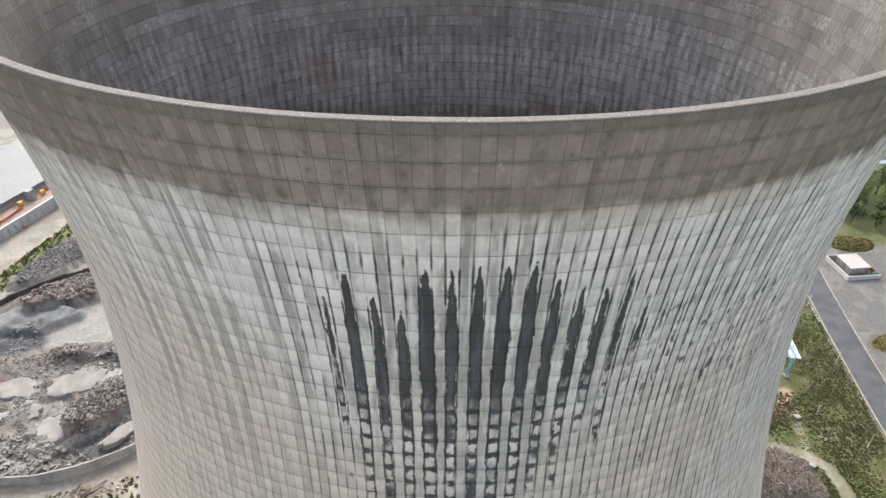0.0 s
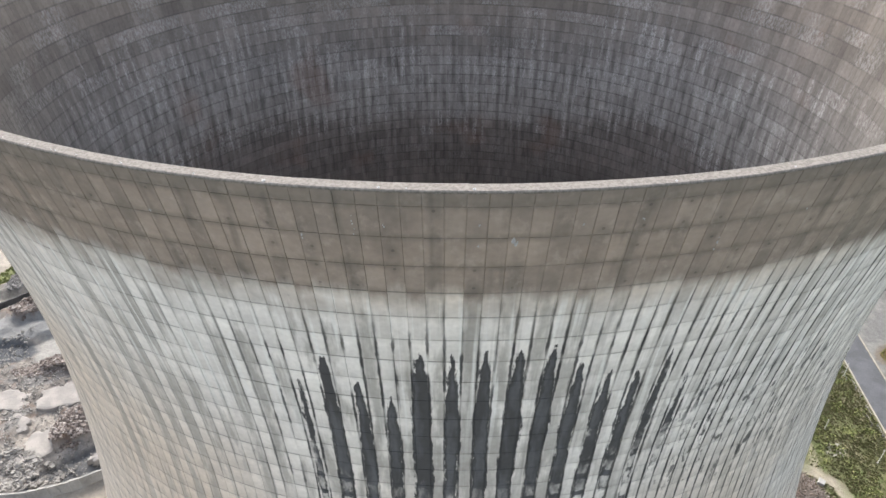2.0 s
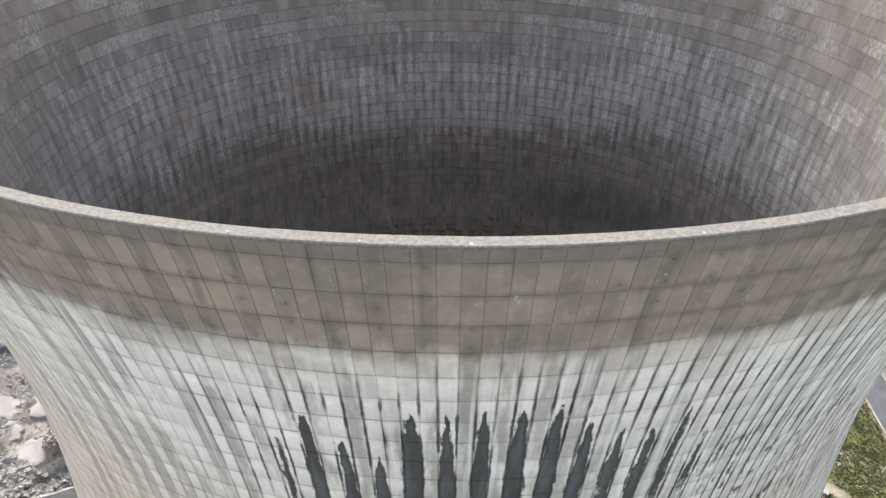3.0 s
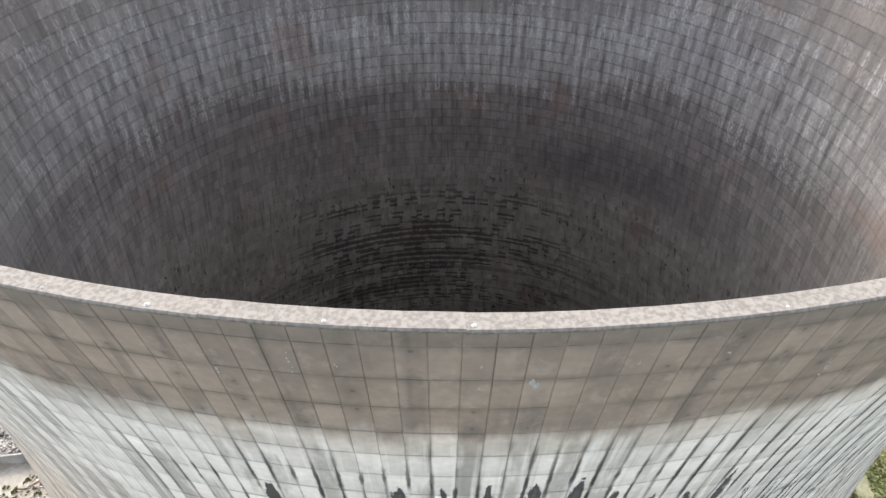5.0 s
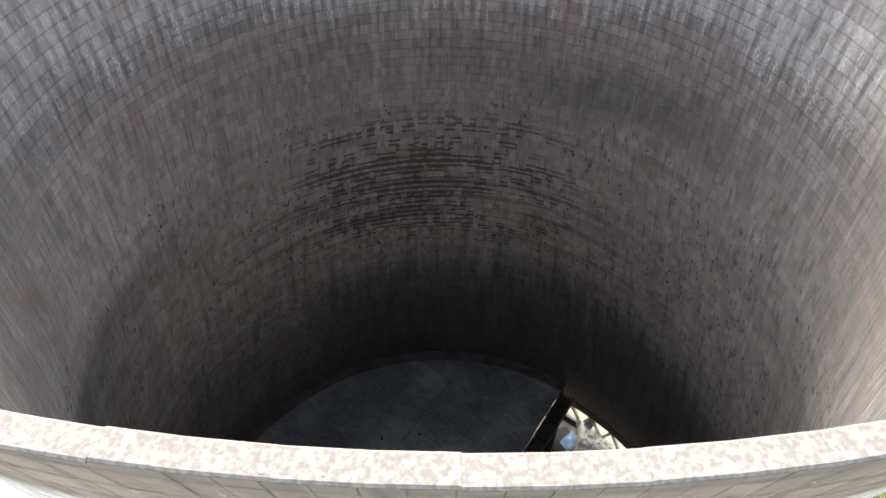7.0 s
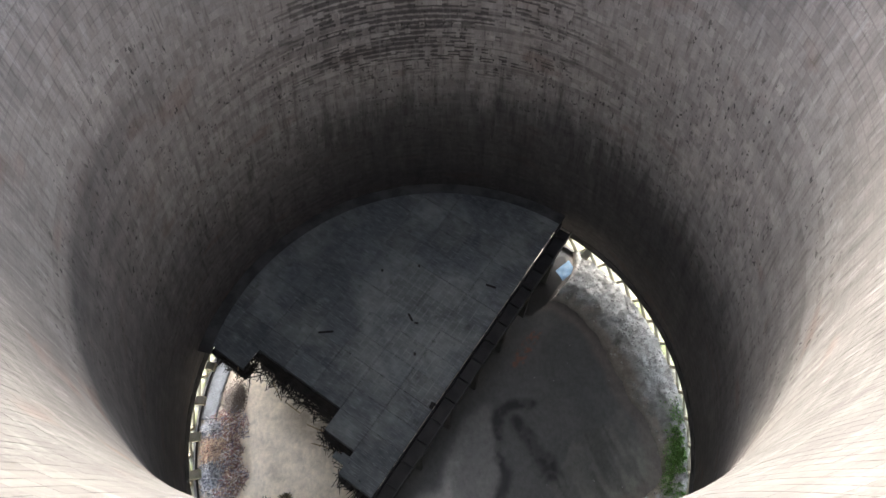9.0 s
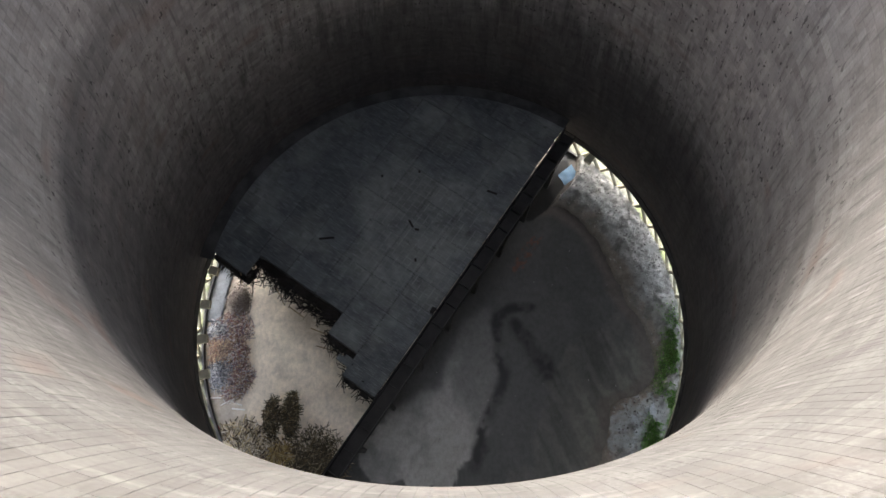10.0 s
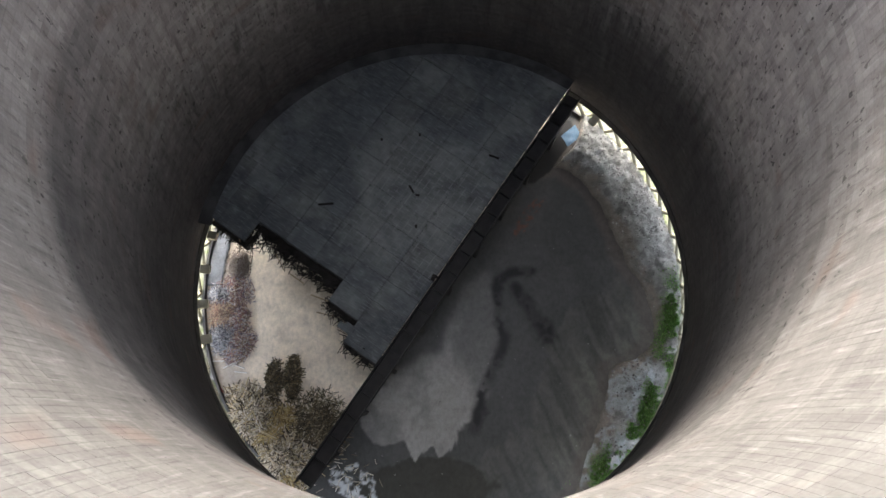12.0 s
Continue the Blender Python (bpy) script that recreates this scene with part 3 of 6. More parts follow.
QUADS = np.array([(4, 5, 6, 7), (0, 1, 5, 4), (1, 2, 6, 5), (2, 3, 7, 6), (3, 0, 4, 7)])
left = COLUMN_AT + (np.arange(COLUMNS) - COLUMNS // 2) * WIDTH
right = left + WIDTH
mid_col = COLUMNS // 2
front = np.zeros((ROWS_OF_PANELS, COLUMNS), bool)
front[:FRONT_ROWS, mid_col - FRONT_COLUMNS:mid_col + FRONT_COLUMNS] = True
rng = np.random.default_rng(4)
R_, C_ = np.meshgrid(np.arange(ROWS_OF_PANELS), np.arange(COLUMNS), indexing="ij")
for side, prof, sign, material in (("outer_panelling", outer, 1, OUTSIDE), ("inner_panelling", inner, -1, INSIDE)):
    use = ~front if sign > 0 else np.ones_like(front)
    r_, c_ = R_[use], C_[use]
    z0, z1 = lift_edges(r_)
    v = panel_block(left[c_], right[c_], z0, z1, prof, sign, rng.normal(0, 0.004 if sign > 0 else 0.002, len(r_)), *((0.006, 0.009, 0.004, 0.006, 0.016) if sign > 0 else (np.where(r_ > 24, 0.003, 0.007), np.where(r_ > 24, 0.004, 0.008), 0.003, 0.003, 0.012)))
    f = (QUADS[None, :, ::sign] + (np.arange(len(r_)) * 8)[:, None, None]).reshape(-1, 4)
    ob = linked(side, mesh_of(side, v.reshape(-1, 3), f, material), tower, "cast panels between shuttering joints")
    tagged(ob, kind="stuff")

# lintel ring, coping, legs
v, fc = lathe([46.0, 43.95, 43.75, 45.6], [FOOT, FOOT, FOOT + 2.2, FOOT + 2.2], 232)
linked("lintel", mesh_of("lintel", v, fc, DARK_CONCRETE), tower, "dark damp lintel ring")
bm = bmesh.new()
step = TAU / 88
for r, z in ((R_RIM + 0.005, RIM - 0.075), (R_RIM + 0.40, RIM - 0.075), (R_RIM + 0.405, RIM - 0.03), (R_RIM + 0.375, RIM), (R_RIM + 0.03, RIM), (R_RIM - 0.005, RIM - 0.03)):
    for a in (-step / 2 + 0.00006, 0, step / 2 - 0.00006):
        bm.verts.new((r * math.sin(a), -r * math.cos(a), z))
bm.verts.ensure_lookup_table()
for k in range(6):
    for h in (0, 1):
        a, b = k * 3 + h, ((k + 1) % 6) * 3 + h
        bm.faces.new([bm.verts[q] for q in (a, a + 1, b + 1, b)])
for h in (0, 2):
    bm.faces.new([bm.verts[k * 3 + h] for k in range(6)])
bmesh.ops.recalc_face_normals(bm, faces=bm.faces)
coping_mesh = bpy.data.meshes.new("coping_block")
bm.to_mesh(coping_mesh)
bm.free()
coping_mesh.materials.append(COPING)
for k in range(88):
    off = random.uniform(-0.012, 0.012)
    a = (k + 0.5) * step
    linked("coping_block", coping_mesh, tower, at=pose(off * math.sin(a), -off * math.cos(a), random.uniform(-0.003, 0.003), 0, 0, math.degrees(a)))

LEGS = 58
for way in (-1, 1):
    a2 = way * TAU / LEGS / 2
    leg = rod(bmesh.new(), (0, -44.25, FOOT + 0.1), (46.5 * math.sin(a2), -46.5 * math.cos(a2), -0.2), 0.36, 0.40, 8)
    bmesh.ops.recalc_face_normals(leg, faces=leg.faces)
    me = bpy.data.meshes.new("leg")
    leg.to_mesh(me)
    leg.free()
    me.materials.append(LEG)
    for k in range(LEGS):
        linked("leg", me, tower, at=pose(0, 0, 0, 0, 0, 360 / LEGS * (k + 0.25)))
block = boxed((1.5, 1.7, 1.0), (0, -43.1, FOOT - 0.52), bevel=0.06)
bmesh.ops.recalc_face_normals(block, faces=block.faces)
me = bpy.data.meshes.new("bearing_block")
CREAM = plain("cream_concrete", (0.62, 0.58, 0.44), 0.9, vary=0.2)
block.to_mesh(me)
block.free()
me.materials.append(CREAM)
for a in (-101, -92.5, -84, -75.5, 137.5):
    linked("bearing_block", me, tower, "cream concrete bearing block", at=pose(0, 0, 0, 0, 0, a))

# basin wall
v, fc = lathe([45.05, 45.05, 45.45, 45.45], [-1.0, 1.5, 1.5, -1.0], 232)
tagged(linked("basin_wall", mesh_of("basin_wall", v, fc, DARK_CONCRETE)), "low dark concrete wall round the flooded basin", "basin wall", kind="structure")

# ---- white caps and lime on the rim and wall ----
for k, (a, size) in enumerate(((-0.237, 0.03), (-0.173, 0.06), (-0.075, 0.045), (-0.052, 0.03), (0.004, 0.055), (0.175, 0.035), (-0.31, 0.03), (0.29, 0.03), (-0.36, 0.02), (-0.385, 0.025), (-0.39, 0.02), (-0.42, 0.025), (-0.455, 0.02), (-0.49, 0.025), (-0.53, 0.02), (-0.545, 0.02), (0.42, 0.025), (0.47, 0.02))):
    size *= 0.8
    bm = bmesh.new()
    bmesh.ops.create_cone(bm, cap_ends=True, segments=20, radius1=size, radius2=size * 0.8, depth=0.016, matrix=pose(27.66 * math.sin(a), -27.66 * math.cos(a), RIM + 0.005))
    bmesh.ops.create_cone(bm, cap_ends=True, segments=12, radius1=size * 0.45, radius2=size * 0.3, depth=0.016, matrix=pose(27.66 * math.sin(a), -27.66 * math.cos(a), RIM + 0.018))
    tagged(part("bolt_cap", bm, LIME), "small round white cap on the concrete rim", "cap", "caps on the rim")


def on_wall(a, depth, stand=0.0):
    z = RIM - depth
    r = float(outer(z)) + stand
    return Vector((r * math.sin(a), -r * math.cos(a), z))


for k, (a, d, w, h) in enumerate(((-0.1008, 1.15, 0.03, 0.34), (0.0412, 1.56, 0.08, 0.14), (-0.15, 1.6, 0.05, 0.06), (0.009, 1.04, 0.03, 0.03), (0.010, 1.71, 0.03, 0.03),
                                  (-0.073, 1.1, 0.03, 0.03), (0.10, 1.1, 0.03, 0.03), (0.155, 1.05, 0.03, 0.03), (-0.30, 1.4, 0.04, 0.05), (0.33, 1.5, 0.03, 0.05), (0.24, 2.2, 0.035, 0.25))):
    crust = thing("lime_deposit", "white lime crust on the concrete wall", "lime deposit", "lime on the wall", at=Matrix.Translation(on_wall(a, d)))
    for q in range(7 if h > 0.1 else 3):
        bm = bmesh.new()
        p = on_wall(a + random.uniform(-w, w) / 27, d + random.uniform(-h, h), 0.004) - on_wall(a, d)
        bmesh.ops.create_icosphere(bm, subdivisions=1, radius=random.uniform(0.4, 0.8) * max(w, 0.025), matrix=Matrix.Translation(p) @ pose(0, 0, 0, 0, 0, math.degrees(a)) @ Matrix.Diagonal((0.8, 0.35, 1.4, 1)))
        part("lime_nodule", bm, LIME, crust)

# ---- the deck inside, on columns, and the water channel across the middle ----
ALONG, ACROSS = Vector((0.559, 0.829, 0)), Vector((-0.829, 0.559, 0))
DECK = 17.0


def uv(u, v_, z=0.0):
    return ALONG * u + ACROSS * v_ + Vector((0, 0, z))


def slab_material():
    m = Mat("deck_slab_grey", 0.7)
    x, y, z = m.xyz()
    u, w = x * ALONG.x + y * ALONG.y, x * ACROSS.x + y * ACROSS.y
    ribs = m.noise(u * 9.0, w * 0.5, 1.0, detail=2)
    worn = ((((u - 9.0) / 16.0).op("POWER", 2.0) + ((w - 10.0) / 14.0).op("POWER", 2.0)).op("SQRT") + (m.noise(u * 0.15, w * 0.15, 4.0, detail=4) - 0.5) * 0.9 + m.rand() * 0.5).step(1.5, 0.5)
    big = m.noise(u * 0.12, w * 0.12, 3.0, detail=4) * 0.7 + worn * 0.16 + 0.09
    mid = m.noise(u * 0.8, w * 0.5, 5.0, detail=3)
    col = m.mix(big.step(0.38, 0.62), (0.085, 0.094, 0.098), (0.18, 0.188, 0.178))
    col = m.scale(col, m.rand() * 0.4 + 0.78)
    col = m.scale(col, mid * 0.9 + 0.5)
    col = m.mix(ribs.step(0.52, 0.68) * 0.35, col, (0.30, 0.31, 0.32))
    col = m.mix(m.noise(u * 0.5, w * 0.5, 9.0, detail=4).step(0.62, 0.72) * 0.5, col, (0.04, 0.045, 0.035))
    grid = ((w / 1.2).fract() - 0.5).abs().step(0.40, 0.49).max(((u / 1.2).fract() - 0.5).abs().step(0.42, 0.49) * 0.7)
    col = m.mix(grid * (worn * 0.8 + 0.2) * m.noise(u * 1.3, w * 0.7, 14.0, detail=3).step(0.36, 0.62) * 0.5, col, (0.34, 0.35, 0.34))
    return m.done(col, ribs + mid, 0.4, 0.03)


SLAB = slab_material()
deck = thing("packing_deck", "dark grey slab deck, partly collapsed, over the basin", "deck")
STRIP, LONG = 4.1, 6.1
hull = [Vector((40.2 * math.cos(k * TAU / 96), 40.2 * math.sin(k * TAU / 96))) for k in range(96)]


def clipped(poly):
    """A convex outline cut to the round of the deck."""
    for a, b in zip(hull, hull[1:] + hull[:1]):
        out, e = [], b - a
        for p, q in zip(poly, poly[1:] + poly[:1]):
            sp, sq = e.x * (p.y - a.y) - e.y * (p.x - a.x), e.x * (q.y - a.y) - e.y * (q.x - a.x)
            if sp >= 0:
                out.append(p)
            if (sp >= 0) != (sq >= 0):
                out.append(p + (q - p) * (sp / (sp - sq)))
        poly = out
        if len(poly) < 3:
            return []
    return poly


for k in range(-2, 13):
    u0 = -10.4 + k * STRIP
    v0 = 0.15
    row = 0
    while v0 < 41:
        v1 = (12.75 if row else 6.7) if row < 2 else v0 + LONG
        lost = (k == -2 and v0 > 6) or (k == -1 and 12 < v0 < 30.4) or (k == -1 and 30.4 < v0 and v0 > 37)
        if k == -1 and row == 4:
            v1 = 30.4
        if not lost:
            g = 0.03
            flat = [uv(u0 + g, v0 + g), uv(u0 + STRIP - g, v0 + g), uv(u0 + STRIP - g, v1 - g), uv(u0 + g, v1 - g)]
            poly = clipped([Vector((p.x, p.y)) for p in flat])
            if len(poly) > 2:
                bm = bmesh.new()
                dz = random.uniform(-0.05, 0.05)
                top = [bm.verts.new((p.x, p.y, DECK + dz + random.uniform(-0.012, 0.012))) for p in poly]
                bot = [bm.verts.new((p.x, p.y, DECK + dz - 0.18)) for p in poly]
                bm.faces.new(top)
                bm.faces.new(bot[::-1])
                for i in range(len(poly)):
                    j = (i + 1) % len(poly)
                    bm.faces.new((top[i], bot[i], bot[j], top[j]))
                part("slab", bm, SLAB, deck)
        v0, row = v1, row + 1

# a cracked slab that hangs at the broken edge
for q, (u_, w_, tilt) in enumerate(((-16.7, 7.8, 8), (-17.4, 8.3, 14))):
    bm = boxed((1.1, 2.6 - q, 0.12), bevel=0.02)
    part("slab", bm, SLAB, deck, "cracked slab sagging at the broken edge", at=Matrix.Translation(uv(u_ + q * 1.2, w_ - q, DECK - 0.25)) @ pose(0, 0, 0, tilt, 4, 56))

# added dark plate, itself unseen, that stops light showing between the slabs
GAP_BLOCKER = plain("dark_gap_blocker", (0.03, 0.03, 0.03), 0.9)
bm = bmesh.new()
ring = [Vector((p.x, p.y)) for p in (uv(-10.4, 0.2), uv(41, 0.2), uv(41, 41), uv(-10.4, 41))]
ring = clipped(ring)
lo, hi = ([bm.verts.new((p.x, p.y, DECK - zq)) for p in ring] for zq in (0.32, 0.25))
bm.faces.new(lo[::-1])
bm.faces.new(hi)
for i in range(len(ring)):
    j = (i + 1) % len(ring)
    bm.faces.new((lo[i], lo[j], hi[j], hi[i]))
part("gap_blocker", bm, GAP_BLOCKER, deck, "added dark plate that stops light between the slabs")
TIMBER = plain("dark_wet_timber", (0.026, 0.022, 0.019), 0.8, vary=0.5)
for k in range(-2, 13):
    for u_ in (-10.4 + k * STRIP,):
        span = math.sqrt(max(0, 40.0 ** 2 - u_ ** 2))
        for b0, b1 in {-2: ((0.1, 6.6),), -1: ((0.1, 12.6), (30.5, 37.0))}.get(k, ((0.1, span),)):
            part("beam", boxed((0.35, b1 - b0, 0.6), uv(u_, (b0 + b1) / 2, DECK - 0.64), (0, 0, 56)), DARK_CONCRETE, deck)
column = boxed((0.6, 0.6, DECK - 0.8), (0, 0, (DECK - 0.8) / 2), bevel=0.05)
bmesh.ops.recalc_face_normals(column, faces=column.faces)
me = bpy.data.meshes.new("column")
column.to_mesh(me)
column.free()
me.materials.append(DARK_CONCRETE)
for k in range(-2, 13, 2):
    for w_ in (6.4, 12.5, 18.6, 24.7, 30.6, 36.5):
        p = uv(-10.4 + k * STRIP, w_)
        if p.length < 40 and not (k == -2 and w_ > 7):
            linked("column", me, deck, at=Matrix.Translation(p) @ pose(0, 0, 0, 0, 0, 56))
# packing grids that hang, broken, under the open edge
rng = np.random.default_rng(9)
n = 2600
u_ = rng.uniform(-19.5, -10.2, n)
w_ = rng.uniform(0.5, 38.0, n)
ok = ((u_ > -13.4) | ((w_ < 13.0) & (u_ > -16.2)) | (w_ < 7.0) | ((w_ > 29) & (u_ > -15.2))) & (np.hypot(u_, w_) < 39.5)
u_, w_ = u_[ok], w_[ok]
pl = np.stack([ALONG.x * u_ + ACROSS.x * w_, ALONG.y * u_ + ACROSS.y * w_, DECK - 0.9 - rng.uniform(0, 3.0, len(u_))], -1)
sz = np.stack([rng.uniform(0.05, 0.14, len(u_)), rng.uniform(0.04, 0.1, len(u_)), rng.uniform(1.5, 4.5, len(u_))], -1)
grid = linked("packing_lath", scattered("packing_lath", STICK, pl, lying(len(u_), rng, 18), sz, TIMBER), deck, "tangle of dark broken packing laths")
tagged(grid, kind="stuff")
# solid dark blocks stand in for packing and the shade in the cavity
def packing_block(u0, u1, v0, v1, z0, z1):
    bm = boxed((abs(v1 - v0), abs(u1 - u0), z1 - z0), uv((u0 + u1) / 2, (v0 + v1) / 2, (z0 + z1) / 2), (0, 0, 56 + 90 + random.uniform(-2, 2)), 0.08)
    part("packing_block", bm, TIMBER, deck, "dark block standing for timber packing and the shade within it")


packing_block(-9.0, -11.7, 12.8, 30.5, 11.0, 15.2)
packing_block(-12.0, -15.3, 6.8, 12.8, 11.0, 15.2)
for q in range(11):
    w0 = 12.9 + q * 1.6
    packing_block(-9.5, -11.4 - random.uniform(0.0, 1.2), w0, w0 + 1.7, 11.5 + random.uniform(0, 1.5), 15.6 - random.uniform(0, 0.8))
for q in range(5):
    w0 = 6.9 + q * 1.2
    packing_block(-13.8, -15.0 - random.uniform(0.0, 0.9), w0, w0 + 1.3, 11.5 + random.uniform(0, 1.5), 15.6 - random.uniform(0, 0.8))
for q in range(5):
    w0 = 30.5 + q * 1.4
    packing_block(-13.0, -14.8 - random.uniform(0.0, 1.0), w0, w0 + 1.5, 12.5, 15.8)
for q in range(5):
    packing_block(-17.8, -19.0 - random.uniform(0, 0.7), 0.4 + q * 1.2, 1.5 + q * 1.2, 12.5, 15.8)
LATH = plain("bare_timber", (0.30, 0.22, 0.13), 0.85, vary=0.4, size=0.5)
for (u_, w_, l, a, dz) in ((-14.9, 14.2, 4.5, 75, 3.0), (-16.6, 12.2, 4.0, 82, 4.0), (-14.0, 24.0, 3.2, 30, 2.4), (-15.0, 31.5, 2.6, 10, 1.2), (-14.6, 20.0, 3.0, 60, 2.6)):
    bm = boxed((0.16, l, 0.12), bevel=0.015)
    part("batten", bm, LATH, deck, "loose timber batten hanging from the edge", at=Matrix.Translation(uv(u_, w_, DECK - dz)) @ pose(0, 0, 0, 24, 8, a))
# gutter ring between the deck and the shell
v, fc = lathe([40.25, 40.25, 42.6, 42.6], [DECK - 0.9, DECK - 0.45, DECK - 0.45, DECK - 0.9], 192)
cen = v[fc].mean(1)
side = cen[:, 0] * ACROSS.x + cen[:, 1] * ACROSS.y
al = cen[:, 0] * ALONG.x + cen[:, 1] * ALONG.y
fc = fc[(side > 0) & (al > -15.5)]
used = np.unique(fc)
slot = np.zeros(len(v), int)
slot[used] = np.arange(len(used))
linked("gutter", mesh_of("gutter", v[used], slot[fc], DARK_CONCRETE), deck, "dark gutter along the shell")

WET = plain("wet_black_concrete", (0.032, 0.031, 0.030), 0.75, vary=0.4, size=1.5)
channel = thing("water_channel", "dark concrete distribution channel spanning the tower", "channel")
for v0, h in ((-0.12, 1.7), (-2.55, 1.7)):
    part("side_wall", boxed((0.22, 81.0 if v0 > -1 else 80.0, h), uv(0, v0, DECK - 0.55), (0, 0, 56 - 90)), WET, channel)
part("channel_floor", boxed((2.3, 80.0, 0.25), uv(0, -1.33, DECK - 1.3), (0, 0, 56 - 90)), WET, channel)
part("coping_rail", boxed((0.14, 80.0, 0.08), uv(0, -2.55, DECK + 0.35), (0, 0, 56 - 90)), DARK_CONCRETE, channel, "worn grey top edge")
for k in range(-9, 10):
    part("baffle", boxed((2.1, 0.16, 0.9), uv(k * 4.1 + 1.0, -1.33, DECK - 0.6), (0, 0, 56 - 90)), WET, channel)
for k in range(-4, 5):
    part("pier", boxed((1.6, 0.8, DECK - 1.4), uv(k * 9.0, -1.33, (DECK - 1.4) / 2), (0, 0, 56 - 90), 0.06), WET, channel)
bm = boxed((0.7, 1.1, 0.5), uv(-1.6, 0.5, DECK + 0.27), (0, 0, 56 - 80), 0.06)
box(bm, (0.4, 0.7, 0.2), uv(-1.3, 0.2, DECK + 0.58), (10, 0, 56))
tagged(part("valve_box", bm, TIMBER), "dark valve box at the deck edge", "box")
for (u_, w_, l, a) in ((9.0, 12.5, 1.6, 30), (22.0, 4.0, 1.9, 70), (8.7, 11.0, 0.7, 80), (13.5, 22.0, 0.5, 0), (18.0, 17.0, 0.5, 0), (-1.5, 23.0, 2.6, 95), (4.0, 8.0, 0.6, 10)):
    bm = boxed((0.35, l, 0.16), uv(u_, w_, DECK + 0.11), (0, 0, a), 0.04)
    tagged(part("debris_piece", bm, TIMBER), "dark scrap lying on the deck", "debris", "scraps on the deck")

# ---- the basin: mud, silt, weed and standing water ----
GROUND = Mat("earth_and_silt", 0.95)
gx, gy, gz = GROUND.xyz()
g1 = GROUND.noise(gx * 0.9, gy * 0.9, gz * 0.9, detail=4, rough=0.6)
g2 = GROUND.noise(gx * 4.5, gy * 4.5, gz * 4.5, detail=3, rough=0.6)
GROUND = GROUND.done(GROUND.scale(GROUND.attr("tone"), g1 * 0.9 + g2 * 0.7 + 0.2), g1 * 0.4 + g2, 0.7, 0.25)
WATER = Mat("silty_water", 0.42, spec=0.22)
gx, gy, gz = WATER.xyz()
g1 = WATER.noise(gx * 0.35, gy * 0.35, 0.0, detail=4, rough=0.6)
g2 = WATER.noise(gx * 1.3 + g1 * 2.0, gy * 0.9, 3.0, detail=6, rough=0.7)
WATER = WATER.done(WATER.scale(WATER.attr("tone"), g1 * 0.5 + g2 * 1.0 + 0.25), WATER.noise(gx * 2, gy * 2, 0.0), 0.05, 0.02)

a = np.linspace(-45.4, 45.4, 342)
X, Y = np.meshgrid(a, a)
RR, TH = np.hypot(X, Y), np.degrees(np.arctan2(Y, X))
U, V = X * ALONG.x + Y * ALONG.y, X * ACROSS.x + Y * ACROSS.y
wob = (fbm(X * 0.25, Y * 0.25, 3) - 0.5) * 4
bank_in = np.interp(TH, [-75, -59, -55, -48, -39, -26, -22, -20, -13, -7, -1, 11, 25, 36, 45, 53, 60], [46, 44, 42.3, 39.6, 36.6, 34.2, 35.5, 38, 40.5, 39, 37.8, 34.6, 34.2, 34.4, 33, 29.5, 36]) + wob * 0.45
right_side = ss(-V, 2.0, 4.0)
bank = ss(RR - bank_in, -0.5, 5.5) * ss(TH, -85, -50) * ss(-TH, -66, -54) * right_side
bank = bank * (1 - blob(X, Y, 23.5, 30.5, 7.0, 3.2, 56, 0.12, 53))
Zb = -0.25 + 1.9 * bank + 1.6 * bank * fbm(X * 0.3, Y * 0.3, 8) + 0.5 * fbm(X * 0.9, Y * 0.9, 4) * (0.25 + bank)
Cb = np.ones(X.shape + (3,)) * np.array((0.12, 0.105, 0.09))
Cb = paint(Cb, ss(bank, 0.02, 0.45), (0.245, 0.217, 0.186))
Cb = paint(Cb, ss(bank + (fbm(X * 0.5, Y * 0.5, 12) - 0.5) * 0.8, 0.55, 0.85), (0.31, 0.308, 0.29))
grit = ss(fbm(X * 0.8, Y * 0.8, 15), 0.5, 0.65)
Cb = paint(Cb, grit * ss(bank, 0.2, 0.5) * 0.7, (0.145, 0.142, 0.132))
weed = ss(fbm(X * 0.35, Y * 0.35, 21) + 0.4 * fbm(X * 1.5, Y * 1.5, 22) + 0.16 * ss(RR, 41, 44), 0.70, 0.92) * ss(RR, 40.5, 43.2) * ss(-TH, -8, 6) * ss(TH, -62, -50)
# pale crust on the bank
crust_ = np.maximum(blob(X, Y, 35.5, -18.0, 3.6, 7.0, -32, 0.35, 23), blob(X, Y, 29.5, -31.0, 3.0, 6.5, -40, 0.35, 24))
Cb = paint(Cb, crust_ * ss(fbm(X * 0.9, Y * 0.9, 25), 0.38, 0.58), (0.33, 0.345, 0.345))
# dark soil under the weed
Cb = paint(Cb, weed, (0.12, 0.20, 0.06))
